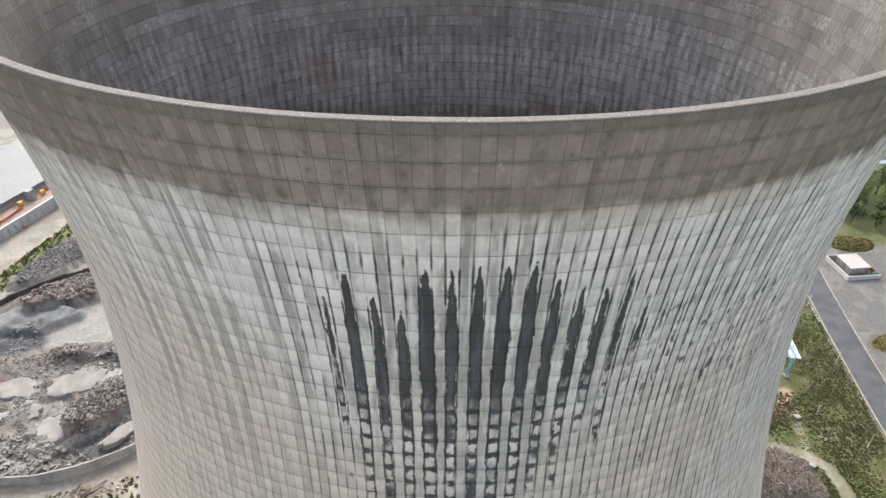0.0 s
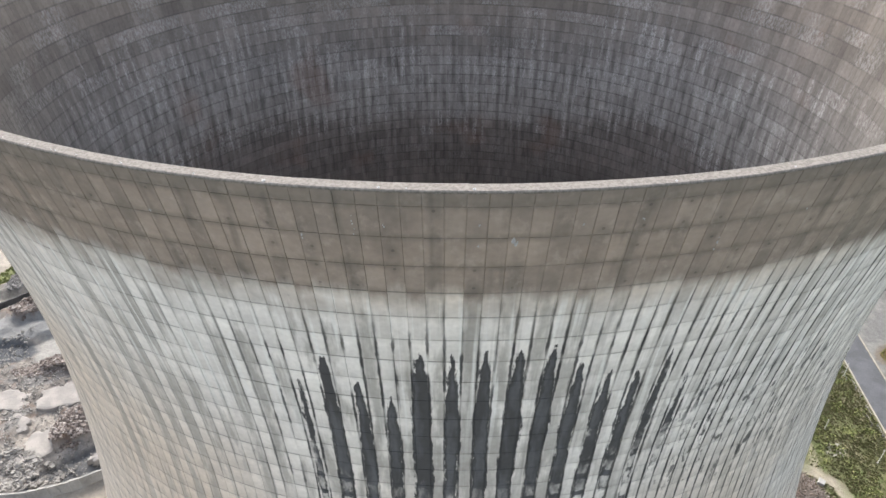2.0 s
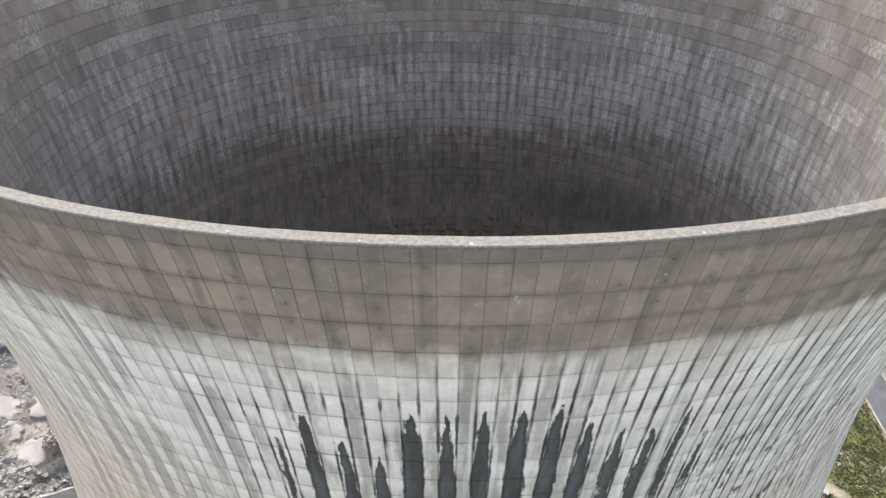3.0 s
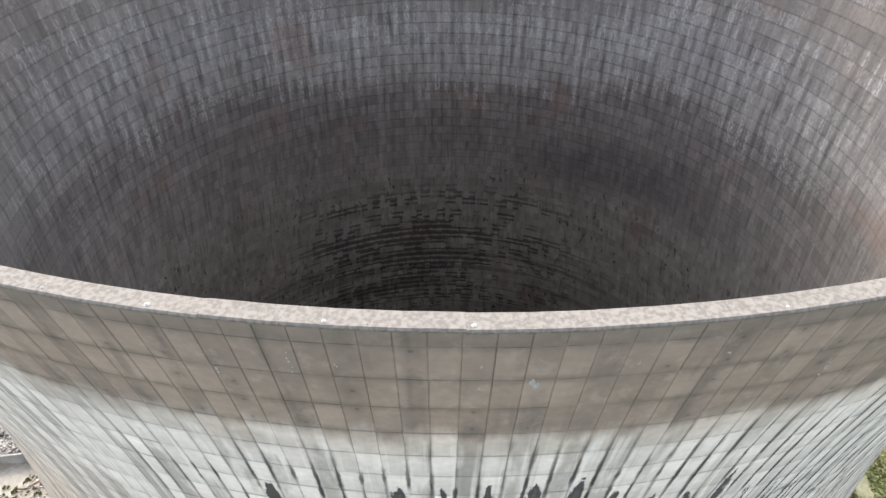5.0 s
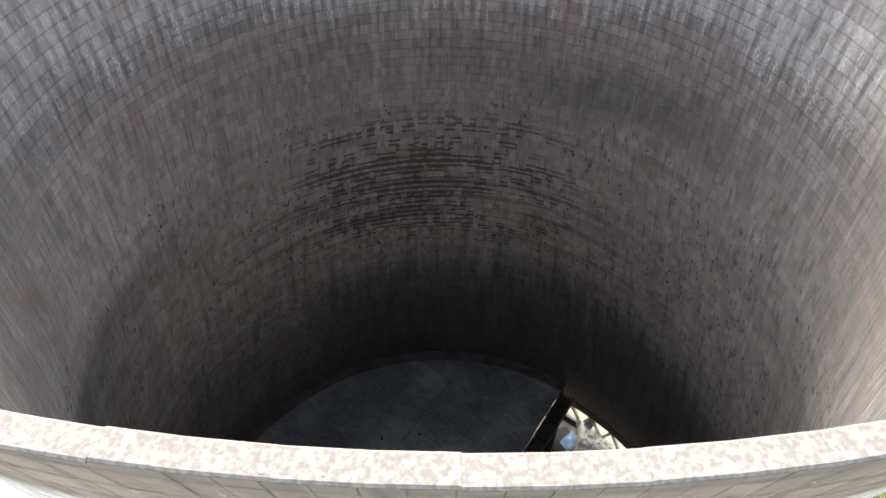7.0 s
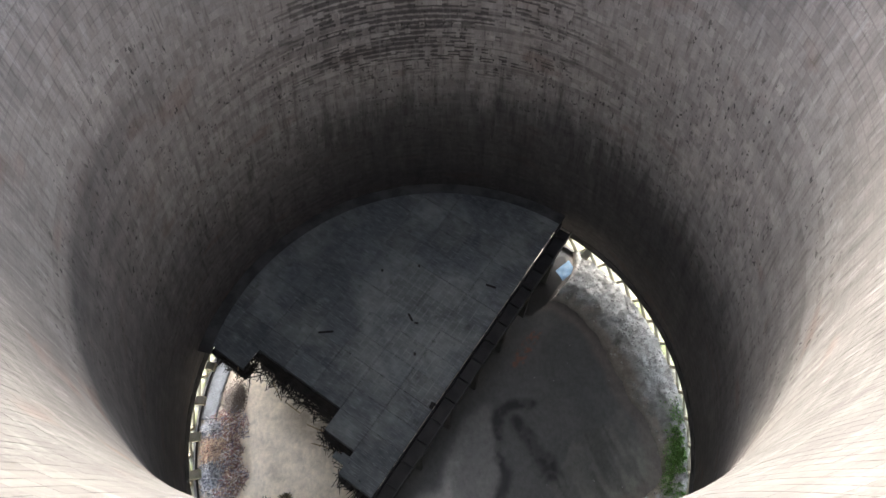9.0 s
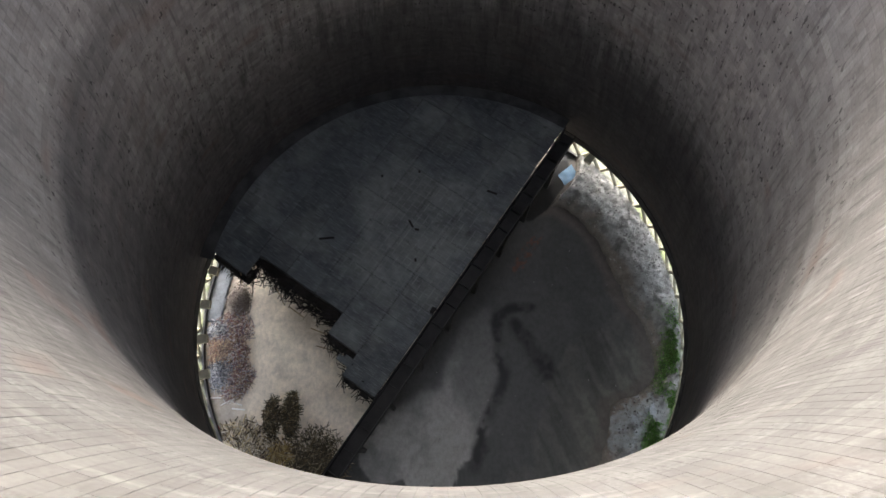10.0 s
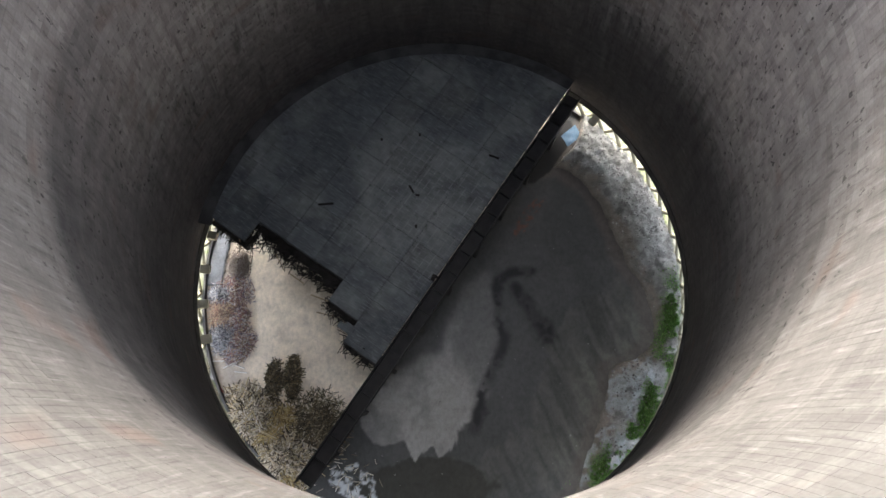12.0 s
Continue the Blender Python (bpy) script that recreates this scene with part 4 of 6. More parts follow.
# mounds by the open side
for (cx, cy, r, h, c) in ((-39.4, 4.0, 3.6, 1.7, (0.22, 0.19, 0.16)), (-40, -3, 3.6, 0.9, (0.2, 0.17, 0.15)), (-40, -9.5, 4.6, 1.0, (0.17, 0.15, 0.14)), (-34.5, -24, 6.5, 1.5, (0.3, 0.25, 0.18)),
                          (-28, -32, 7.0, 1.4, (0.28, 0.22, 0.15)), (-27.8, -17.5, 2.6, 2.0, (0.16, 0.13, 0.09)), (-31.3, -17.5, 2.2, 1.6, (0.16, 0.13, 0.09)), (-22, -27, 5.0, 1.3, (0.15, 0.11, 0.08))):
    d = np.hypot(X - cx, Y - cy) / r + (fbm(X * 0.5, Y * 0.5, int(abs(cx * 3))) - 0.5) * 0.7
    k = ss(-d, -1.0, -0.1)
    Zb = Zb + h * k
    Cb = paint(Cb, ss(k, 0.05, 0.25), c)
apron = ss(RR, 41.8, 42.2) * ss(-np.abs(TH - 178), -22, -19)
Zb = np.where(apron > 0.5, np.maximum(Zb, 0.75), Zb)
Cb = paint(Cb, apron * ss(-Zb, -1.0, -0.8), (0.17, 0.185, 0.205))
basin = coloured_sheet("basin_floor", X, Y, Zb, Cb, RR < 45.38, GROUND)
tagged(linked("basin_floor", basin), "muddy basin floor with silt banks and weed", "basin floor", kind="structure")

Cw = np.ones(X.shape + (3,)) * np.array((0.062, 0.061, 0.058))
silt = fbm(X * 0.10 + 0.8 * fbm(X * 0.08, Y * 0.08, 31), Y * 0.07, 33)
Cw = paint(Cw, ss(silt, 0.46, 0.70) * 0.55, (0.086, 0.083, 0.079))
# olive-brown shallows in front of the bank, with drawn-out ripples
shallow = np.clip(blob(X, Y, 26.5, -15.0, 7.0, 17.0, -22, 0.25, 35) + blob(X, Y, 14.0, -33.0, 9.0, 5.5, 30, 0.3, 36) * 0.8, 0, 1)
ripple = fbm((X * 0.90 + Y * 0.42) * 0.9 + 1.2 * fbm(X * 0.1, Y * 0.1, 37), (Y * 0.90 - X * 0.42) * 0.07, 38)
Cw = paint(Cw, shallow * (0.45 + 0.55 * ss(ripple, 0.36, 0.62)) * 0.7, (0.100, 0.096, 0.084))
Cw = paint(Cw, shallow * ss(-ripple, -0.40, -0.30) * 0.35, (0.030, 0.027, 0.024))
# the milky patch, its foot ragged
foot = (fbm(X * 0.45, Y * 0.10, 40) - 0.5) * 7.0
milk = np.maximum.reduce([blob(X, Y, 5.6, -9.5, 4.9, 12.5, -14, 0.16, 41), blob(X, Y, -1.5, -20.5, 10.5, 7.5, 22, 0.16, 43), blob(X, Y, -10.0, -24.5, 4.8, 4.6, 0, 0.18, 44) * ss(V, -18, -16)])
milk = np.maximum(milk, blob(X, Y, -2.8, -26.5 + foot, 6.0, 4.6, 0, 0.10, 46))
soft = milk.copy()
for _ in range(14):
    soft[1:-1, 1:-1] = (soft[1:-1, 1:-1] * 2 + soft[:-2, 1:-1] + soft[2:, 1:-1] + soft[1:-1, :-2] + soft[1:-1, 2:]) / 6
upper = ss(Y, -24, -14)
milk = milk * (1 - upper) + soft * upper
haze = fbm(X * 0.16 + 0.8 * fbm(X * 0.2, Y * 0.2, 45), Y * 0.10, 47)
Cw = paint(Cw, milk * (0.42 + 0.58 * ss(haze, 0.30, 0.64)) * (0.62 + 0.38 * ss(-Y, 4, 20)), (0.275, 0.26, 0.243))
# black winding channels in the silt
bend = (fbm(X * 0.3, Y * 0.3, 48) - 0.5) * 2.4
for pts, wide in (([(17, 3.5), (13.5, 3.2), (10.6, 1.2), (10.2, -5.4), (12.0, -9.6), (9.9, -14.9), (7.8, -20), (6.6, -26)], 1.0), ([(14.5, 0), (18.3, -5.3), (20.6, -9.0)], 1.7)):
    Cw = paint(Cw, ss(-near_line(X + bend, Y + bend * 0.6, pts), -wide - 0.7, -wide * 0.3) * (0.5 + 0.5 * ss(fbm(X * 0.5, Y * 0.5, 54), 0.35, 0.55)), (0.014, 0.013, 0.013))
Cw = paint(Cw, blob(X, Y, 17.0, 14.5, 4.5, 1.4, 52, 0.35, 49) * 0.6 * ss(fbm(X * 1.6, Y * 1.6, 50), 0.48, 0.66), (0.17, 0.06, 0.035))
Cw = paint(Cw, blob(X, Y, -3, -36.5, 13, 5.0, 6, 0.2, 58) * (1 - milk) * 0.8, (0.034, 0.032, 0.024))
silty = ss(RR - bank_in, -10.0, 0.0) * right_side * ss(-TH, -2, 12) * ss(TH, -75, -50)
Cw = paint(Cw, silty * (0.35 + 0.55 * ss(ripple + 0.4 * (fbm(X * 0.7, Y * 0.7, 59) - 0.5), 0.40, 0.62)), (0.150, 0.143, 0.120))
mud = ss(RR - bank_in, -2.0, -0.3) * right_side * ss(TH, -85, -50) * ss(-TH, -66, -54)
Cw = paint(Cw, mud * 0.6, (0.12, 0.102, 0.087))
Cw = paint(Cw, blob(X, Y, 21.5, 28.0, 8.0, 2.6, 56, 0.15, 49), (0.016, 0.015, 0.014))
scum = blob(X, Y, -15.0, -36.0, 5.2, 2.6, -35, 0.4, 51) * ss(fbm(X * 1.2, Y * 1.2, 52), 0.42, 0.6)
Cw = paint(Cw, scum, (0.5, 0.51, 0.51))
leftw = ss(V, -0.4, 0.4)
cream = paint(np.ones(X.shape + (3,)) * np.array((0.84, 0.735, 0.60)), ss(fbm(X * 0.3, Y * 0.3, 55), 0.5, 0.7) * 0.5, (0.66, 0.56, 0.45))
cream = paint(cream, np.clip(ss(U, -21.0, -13.0) * ss(-V, -32, -20) + 0.5 * ss(U, -27, -20) * ss(-V, -14, -5), 0, 1) * ss(fbm(X * 0.35, Y * 0.35, 57), 0.25, 0.6) * 0.85, (0.30, 0.245, 0.19))
cream = paint(cream, ss(RR, 38.5, 42.5) * 0.85, (0.30, 0.27, 0.235))
Cw = Cw * (1 - leftw[..., None]) + cream * leftw[..., None]
water = coloured_sheet("basin_water", X, Y, np.full_like(X, 0.35), Cw, RR < 45.3, WATER)
tagged(linked("basin_water", water), "still silty water, dark and milky cream", "water", kind="structure")


def height_at(x, y):
    i = np.clip(((np.asarray(y) + 45.4) / 90.8 * 341).astype(int), 0, 341)
    j = np.clip(((np.asarray(x) + 45.4) / 90.8 * 341).astype(int), 0, 341)
    return np.maximum(Zb[i, j], 0.3)


def heap(name, label, category, base, n, centre, spread, size, material, seed, rise=0.8, spread_turn=22, lie=True):
    """Loose pieces heaped about a centre, resting on the mud."""
    r = np.random.default_rng(seed)
    p = r.normal(0, 1, (n, 2))
    p = p[np.hypot(p[:, 0], p[:, 1]) < 1.9]
    x, y = centre[0] + p[:, 0] * spread[0], centre[1] + p[:, 1] * spread[1]
    ok = np.hypot(x, y) < 44.6
    x, y, p = x[ok], y[ok], p[ok]
    top = rise * np.exp(-(p ** 2).sum(1) / 1.2)
    z = height_at(x, y) + r.uniform(-0.1, 1, len(x)) * top
    s = r.uniform(0.5, 1.4, (len(x), 1)) * np.array(size)
    me = scattered(name, base, np.stack([x, y, z], -1), lying(len(x), r, spread_turn) if lie else turns(len(x), r), s, material)
    return tagged(linked(name, me), label, category, kind="stuff")


REED = pieces("bleached_sticks", [(0.0, (0.04, 0.033, 0.026)), (0.22, (0.14, 0.11, 0.08)), (0.34, (0.62, 0.55, 0.44)), (0.55, (0.10, 0.08, 0.055)), (0.7, (0.58, 0.47, 0.28)), (1.0, (0.78, 0.73, 0.65))])
DARK_STICK = pieces("dark_sticks", [(0.0, (0.03, 0.027, 0.02)), (0.35, (0.14, 0.12, 0.08)), (0.6, (0.05, 0.042, 0.03)), (0.8, (0.20, 0.15, 0.08)), (1.0, (0.40, 0.35, 0.25))])
GOLD_STICK = pieces("yellowed_sticks", [(0.0, (0.05, 0.038, 0.02)), (0.3, (0.40, 0.29, 0.12)), (0.6, (0.60, 0.48, 0.24)), (0.8, (0.14, 0.105, 0.06)), (1.0, (0.72, 0.62, 0.42))])
CABLE = pieces("scrap_cable", [(0.0, (0.05, 0.045, 0.045)), (0.18, (0.42, 0.20, 0.16)), (0.36, (0.12, 0.13, 0.20)), (0.55, (0.80, 0.77, 0.76)), (0.75, (0.58, 0.46, 0.30)), (0.88, (0.12, 0.11, 0.11)), (1.0, (0.42, 0.26, 0.24))])
heap("timber_laths", "heap of bleached broken timber laths in the basin", "timber heap", STICK, 3600, (-35.5, -25), (3.9, 3.6), (0.14, 0.08, 2.6), REED, 1, 2.2)
heap("timber_laths", "yellowed broken laths piled by the basin wall", "timber heap", STICK, 3000, (-28.5, -32.5), (3.6, 3.2), (0.15, 0.08, 2.9), REED, 2, 2.2)
heap("timber_laths", "upright stack of dark broken laths", "timber heap", STICK, 1300, (-27.4, -17.4), (0.75, 2.5), (0.11, 0.08, 1.7), DARK_STICK, 3, 2.4, 55)
heap("timber_laths", "narrow stack of dark broken laths", "timber heap", STICK, 1200, (-31.0, -18.2), (0.75, 2.3), (0.11, 0.08, 1.6), DARK_STICK, 4, 2.0, 55)
heap("timber_laths", "dark rusty laths beside the channel", "timber heap", STICK, 2600, (-22.6, -26), (3.4, 3.6), (0.10, 0.08, 1.7), DARK_STICK, 5, 0.9)
for q, (cx, cy, rise) in enumerate(((-29.2, -24.4, 2.4), (-31.2, -27.6, 2.6), (-27.2, -35.0, 2.4))):
    heap("timber_laths", "bundle of yellowed timber laths on the heap", "timber heap", STICK, 420, (cx, cy), (1.5, 1.1), (0.13, 0.08, 2.6), GOLD_STICK, 80 + q, rise, 10)
CABLE_B = pieces("grey_cable", [(0.0, (0.05, 0.05, 0.055)), (0.35, (0.55, 0.56, 0.60)), (0.6, (0.05, 0.05, 0.06)), (0.85, (0.25, 0.27, 0.32)), (1.0, (0.62, 0.6, 0.58))])
CABLE_C = pieces("orange_cable", [(0.0, (0.08, 0.06, 0.05)), (0.35, (0.30, 0.22, 0.18)), (0.6, (0.66, 0.52, 0.35)), (0.85, (0.35, 0.18, 0.14)), (1.0, (0.5, 0.47, 0.44))])
for q, (cx, cy, sx, sy, mt, lab) in enumerate(((-37.4, -10.4, 1.5, 1.3, CABLE, "grey tangled scrap cable heap"), (-41.4, -10.2, 1.3, 1.7, CABLE_B, "blue-grey coil of scrap cable"), (-41.2, -5.2, 1.3, 1.4, CABLE_C, "orange and buff coil of scrap cable"),
                                              (-38.4, -6.0, 1.3, 1.3, CABLE, "tangled coloured scrap wire"), (-39.8, -1.3, 1.7, 1.5, CABLE, "tangled wire heap with rusty strands"), (-42.4, -1.6, 1.0, 1.0, CABLE_B, "pale coil of scrap cable"), (-38.6, -12.6, 1.5, 1.0, CABLE, "coloured scrap wire at the water edge"))):
    heap("scrap_cables", lab, "scrap heap", STICK, 900, (cx, cy), (sx * (0.9 + 0.4 * (q % 3)), sy * (1.25 - 0.3 * (q % 2))), (0.08, 0.08, 1.3), mt, 60 + q, 1.1 + 0.5 * (q % 2), 20)
GRIT = pieces("broken_stone", [(0.0, (0.12, 0.115, 0.11)), (0.5, (0.22, 0.21, 0.20)), (1.0, (0.36, 0.35, 0.33))])
heap("gravel_pile", "brown gravel and rubble pile in the basin", "gravel", ROCK, 2200, (-39.2, 4.0), (1.3, 2.3), (0.2, 0.17, 0.14), pieces("brown_stone", [(0, (0.15, 0.12, 0.10)), (0.6, (0.25, 0.21, 0.18)), (1, (0.34, 0.3, 0.27))]), 8, 0.5, lie=False)
r = np.random.default_rng(12)
th, rr = np.radians(r.uniform(-58, 52, 5200)), r.uniform(33, 45, 5200)
x, y = rr * np.cos(th), rr * np.sin(th)
z = height_at(x, y)
ok = z > 0.75
sz = r.uniform(0.5, 1.6, (ok.sum(), 1)) ** 2 * np.array((0.15, 0.13, 0.10))
tagged(linked("bank_rubble", scattered("bank_rubble", ROCK, np.stack([x, y, z], -1)[ok], turns(ok.sum(), r), sz, GRIT)), "grey rubble strewn over the silt bank", "rubble", kind="stuff")
th, rr = np.radians(r.uniform(-60, 6, 16000)), r.uniform(37, 45.1, 16000)
x, y = rr * np.cos(th), rr * np.sin(th)
i, j = ((y + 45.4) / 90.8 * 341).astype(int), ((x + 45.4) / 90.8 * 341).astype(int)
ok = r.uniform(0, 1, 16000) < weed[i, j] ** 1.5
GREEN = pieces("fresh_weed", [(0.0, (0.08, 0.17, 0.035)), (0.5, (0.15, 0.31, 0.07)), (1.0, (0.27, 0.45, 0.14))])
pl = np.stack([x, y, height_at(x, y)], -1)[ok]
tagged(linked("basin_weeds", scattered("basin_weeds", TUFT, pl, turns(len(pl), r, True), r.uniform(0.6, 1.4, (len(pl), 1)) * np.array((0.26, 0.26, 0.32)), GREEN)), "bright green weeds along the basin wall", "weeds", kind="stuff")
# pale flecks of litter on the mud
n = 70
th, rr = r.uniform(0, TAU, n), 40 * np.sqrt(r.uniform(0, 1, n))
x, y = rr * np.cos(th), rr * np.sin(th)
ok = (x * ACROSS.x + y * ACROSS.y) < -4
pl = np.stack([x, y, height_at(x, y) + 0.08], -1)[ok]
tagged(linked("litter", scattered("litter", ROCK, pl, turns(len(pl), r), r.uniform(0.08, 0.28, (len(pl), 3)), GRIT)), "small pale litter on the dark mud", "litter", kind="stuff")
n = 60
pl = np.stack([r.normal(-16.5, 2.6, n), r.normal(-34, 2.4, n), np.full(n, 0.42)], -1)
pl = pl[np.hypot(pl[:, 0], pl[:, 1]) < 44.5]
tagged(linked("floating_laths", scattered("floating_laths", STICK, pl, lying(len(pl), r, 3), r.uniform(0.6, 1.3, (len(pl), 1)) * np.array((0.1, 0.08, 1.3)), REED)), "pale laths floating on the dark water", "timber", kind="stuff")

PIPE_WHITE = plain("white_plastic", (0.75, 0.74, 0.72), 0.5, vary=0.15)
PIPE_RED = plain("red_paint", (0.42, 0.07, 0.05), 0.6, vary=0.3)
for (x, y, l, a, mt, lab) in ((-39.5, -15.0, 2.6, 62, PIPE_WHITE, "white broken plastic pipe on the silt"), (-37.8, -15.2, 2.3, -70, PIPE_WHITE, "white plastic pipe lying on the silt"), (-37.3, -16.3, 2.4, -85, PIPE_WHITE, "white perforated pipe on the silt"),
                              (-41.0, -19.0, 2.4, -35, PIPE_RED, "red steel bar by the basin wall"), (-42.0, -14.3, 3.0, 88, PIPE_WHITE, "white pipe against the basin wall")):
    d = Vector((math.sin(radians(a)), math.cos(radians(a)), 0)) * l / 2
    zc = float(height_at(x, y)) + 0.15
    tagged(part("pipe", rod(bmesh.new(), Vector((x, y, zc)) - d, Vector((x, y, zc)) + d, 0.13, n=10), mt), lab, "pipe")
# blue sheet added in place of the sky's reflection on the dark pool
bm = bmesh.new()
bmesh.ops.create_grid(bm, x_segments=10, y_segments=8, size=1.0)
for vt in bm.verts:
    vt.co = Vector((vt.co.x * 1.9 + 0.25 * vt.co.y, vt.co.y * 1.3, 0.10 + 0.10 * math.sin(vt.co.x * 5.0) * math.cos(vt.co.y * 4.0)))
bmesh.ops.solidify(bm, geom=bm.faces[:], thickness=0.03)
tagged(part("tarpaulin", bm, plain("sky_reflection_blue", (0.10, 0.175, 0.26), 0.45, vary=0.25), at=pose(26.2, 31.6, 0.36, 0, 0, 40)), "crumpled pale blue sheet in place of sky reflected in the dark pool", "tarpaulin")
bm = boxed((1.6, 2.2, 0.3), (0, 0, 0.15), bevel=0.04)
tagged(part("concrete_hatch", bm, WALL_GREY, at=pose(-42.8, -16.8, 0.9, 0, 0, 15)), "square grey concrete hatch by the wall", "hatch")

# ---- the ground outside: one sheet to the horizon ----
def graded(fine, step, far, n):
    inner_ = np.arange(-fine, fine + step, step)
    g = fine * (far / fine) ** (np.arange(1, n + 1) / n)
    return np.concatenate([-g[::-1], inner_, g])


ax, ay = graded(205, 0.8, 3000, 22), graded(270, 0.8, 3000, 22)
ay = np.concatenate([ay[ay < -60][::12], ay[ay >= -60]])
X, Y = np.meshgrid(ax, ay)
RR = np.hypot(X, Y)
N1, N2, N3 = fbm(X * 0.05, Y * 0.05, 61), fbm(X * 0.22, Y * 0.22, 63), fbm(X * 0.9, Y * 0.9, 65, 3)
RUIN, RUIN_R = (-99.0, 86.5), 42.0
D = np.hypot(X - RUIN[0], Y - RUIN[1])


ROAD = [(104.0, -40.0), (106.0, 10.0), (108.5, 40.0), (111.5, 70.0), (115.0, 98.0), (118.5, 122.0), (126.0, 160.0), (140.0, 215.0)]
road_d = near_line(X, Y, ROAD)
Zg = (N2 - 0.5) * 0.7 + (N1 - 0.5) * 1.0
Cg = np.ones(X.shape + (3,)) * np.array((0.16, 0.15, 0.085))
Cg = paint(Cg, ss(N1 + 0.4 * N2, 0.55, 0.85), (0.19, 0.17, 0.11))
Cg = paint(Cg, ss(RR, 500, 900), (0.10, 0.12, 0.06))
# rough grass to the east
east = ss(X, 55, 62)
grass = paint(np.ones(X.shape + (3,)) * np.array((0.078, 0.082, 0.034)), ss(N2, 0.42, 0.62), (0.112, 0.102, 0.058))
grass = paint(grass, ss(N3 * 0.5 + N1 * 0.6, 0.55, 0.68), (0.075, 0.098, 0.03))
Cg = Cg * (1 - east[..., None]) + grass * east[..., None]
track = near_line(X, Y, [(66, 58), (76, 55.5), (84, 53.5), (88, 49.5), (88.5, 42), (86, 30)])
Cg = paint(Cg, ss(-track, -2.4, -1.0) * (0.55 + 0.45 * ss(N2, 0.35, 0.6)), (0.215, 0.19, 0.15))
Cg = paint(Cg, ss(-near_line(X, Y, [(85, 52), (86.5, 62), (87, 66)]), -1.6, -0.4) * 0.6, (0.28, 0.25, 0.19))
Cg = paint(Cg, blob(X, Y, 85.5, 71.5, 5.5, 2.5, 30, 0.3, 71) * 0.8, (0.30, 0.22, 0.17))
Cg = paint(Cg, blob(X, Y, 92.2, 59.6, 2.6, 2.0, 30, 0.4, 72) * 0.7, (0.26, 0.25, 0.22))
Cg = paint(Cg, blob(X, Y, 82.5, 67.5, 3.0, 2.5, 10, 0.4, 73) * 0.7, (0.22, 0.10, 0.07))
# yards beyond the road
yard = ss(X - np.interp(Y, [p[1] for p in ROAD], [p[0] for p in ROAD]), 3.5, 4.5) * ss(Y, 70, 74) * ss(-Y, -144, -138)
Cg = paint(Cg, yard * ss(X, 60, 100) * 0.95, (0.115, 0.113, 0.112))
Cg = paint(Cg, yard * ss(N2, 0.5, 0.65) * 0.6, (0.17, 0.163, 0.153))
Cg = paint(Cg, blob(X, Y, 127.5, 92.0, 8.0, 4.5, 15, 0.3, 75), (0.11, 0.095, 0.075))
Cg = paint(Cg, blob(X, Y, 125, 79.0, 5.5, 4.5, 15, 0.2, 77), (0.11, 0.135, 0.045))
# stony apron round the tower
apron = ss(-RR, -62, -56) * ss(RR, 44, 46)
Cg = paint(Cg, apron * (0.6 + 0.4 * ss(N2, 0.3, 0.6)), (0.21, 0.21, 0.175))
Cg = paint(Cg, apron * ss(N3, 0.56, 0.68) * 0.7, (0.17, 0.22, 0.07))
# the works to the west
west = ss(-X, 56, 64) * ss(-RR, -420, -330)
dirt = paint(np.ones(X.shape + (3,)) * np.array((0.37, 0.34, 0.29)), ss(N2, 0.45, 0.65), (0.28, 0.25, 0.21))
Cg = Cg * (1 - west[..., None]) + dirt * west[..., None]
Cg = paint(Cg, ss(-near_line(X, Y, [(-143, 116), (-139, 138), (-133, 160)]), -4.0, -2.0) * 0.9, (0.16, 0.18, 0.065))
Cg = paint(Cg, blob(X, Y, -128, 134, 17, 6.5, 66, 0.25, 79), (0.16, 0.15, 0.14))
Zg = Zg + 2.4 * blob(X, Y, -128, 134, 18, 7.0, 66, 0.3, 79) + 1.0 * ss(-near_line(X, Y, [(-143, 116), (-133, 160)]), -5, 0)
Cg = paint(Cg, ss(-X, 205, 215) * west, (0.20, 0.20, 0.20))
Cg = paint(Cg, blob(X, Y, -158, 172, 14, 26, -25, 0.1, 81) * 0.8, (0.36, 0.27, 0.21))
# the ruined basin, filled with rubble and silt
inside = ss(-D, -RUIN_R, -RUIN_R + 0.8)
ruin = paint(np.ones(X.shape + (3,)) * np.array((0.33, 0.30, 0.265)), ss(N2 + 0.5 * N3, 0.62, 0.85), (0.21, 0.19, 0.17))
ruin = paint(ruin, ss(fbm(X * 0.16, Y * 0.16, 83), 0.54, 0.66) * 0.8, (0.20, 0.195, 0.19))
ruin = paint(ruin, ss(fbm(X * 0.4, Y * 0.4, 85), 0.60, 0.72) * 0.7, (0.17, 0.12, 0.095))
ruin = paint(ruin, blob(X, Y, -102, 98, 13, 12, 20, 0.25, 87), (0.31, 0.30, 0.278))
ruin = paint(ruin, blob(X, Y, -122, 101, 14, 5.5, 10, 0.2, 89), (0.24, 0.24, 0.235))
ruin = paint(ruin, blob(X, Y, -125, 91, 12, 5.0, 10, 0.2, 91), (0.095, 0.10, 0.108))
ruin = paint(ruin, blob(X, Y, -82, 56.5, 15, 4.8, 38, 0.2, 93), (0.11, 0.112, 0.115))
ruin = paint(ruin, blob(X, Y, -85, 69.5, 11, 4.6, 52, 0.25, 95), (0.19, 0.14, 0.115))
ruin = paint(ruin, blob(X, Y, -116, 113, 13, 5.5, 35, 0.25, 97), (0.18, 0.125, 0.105))
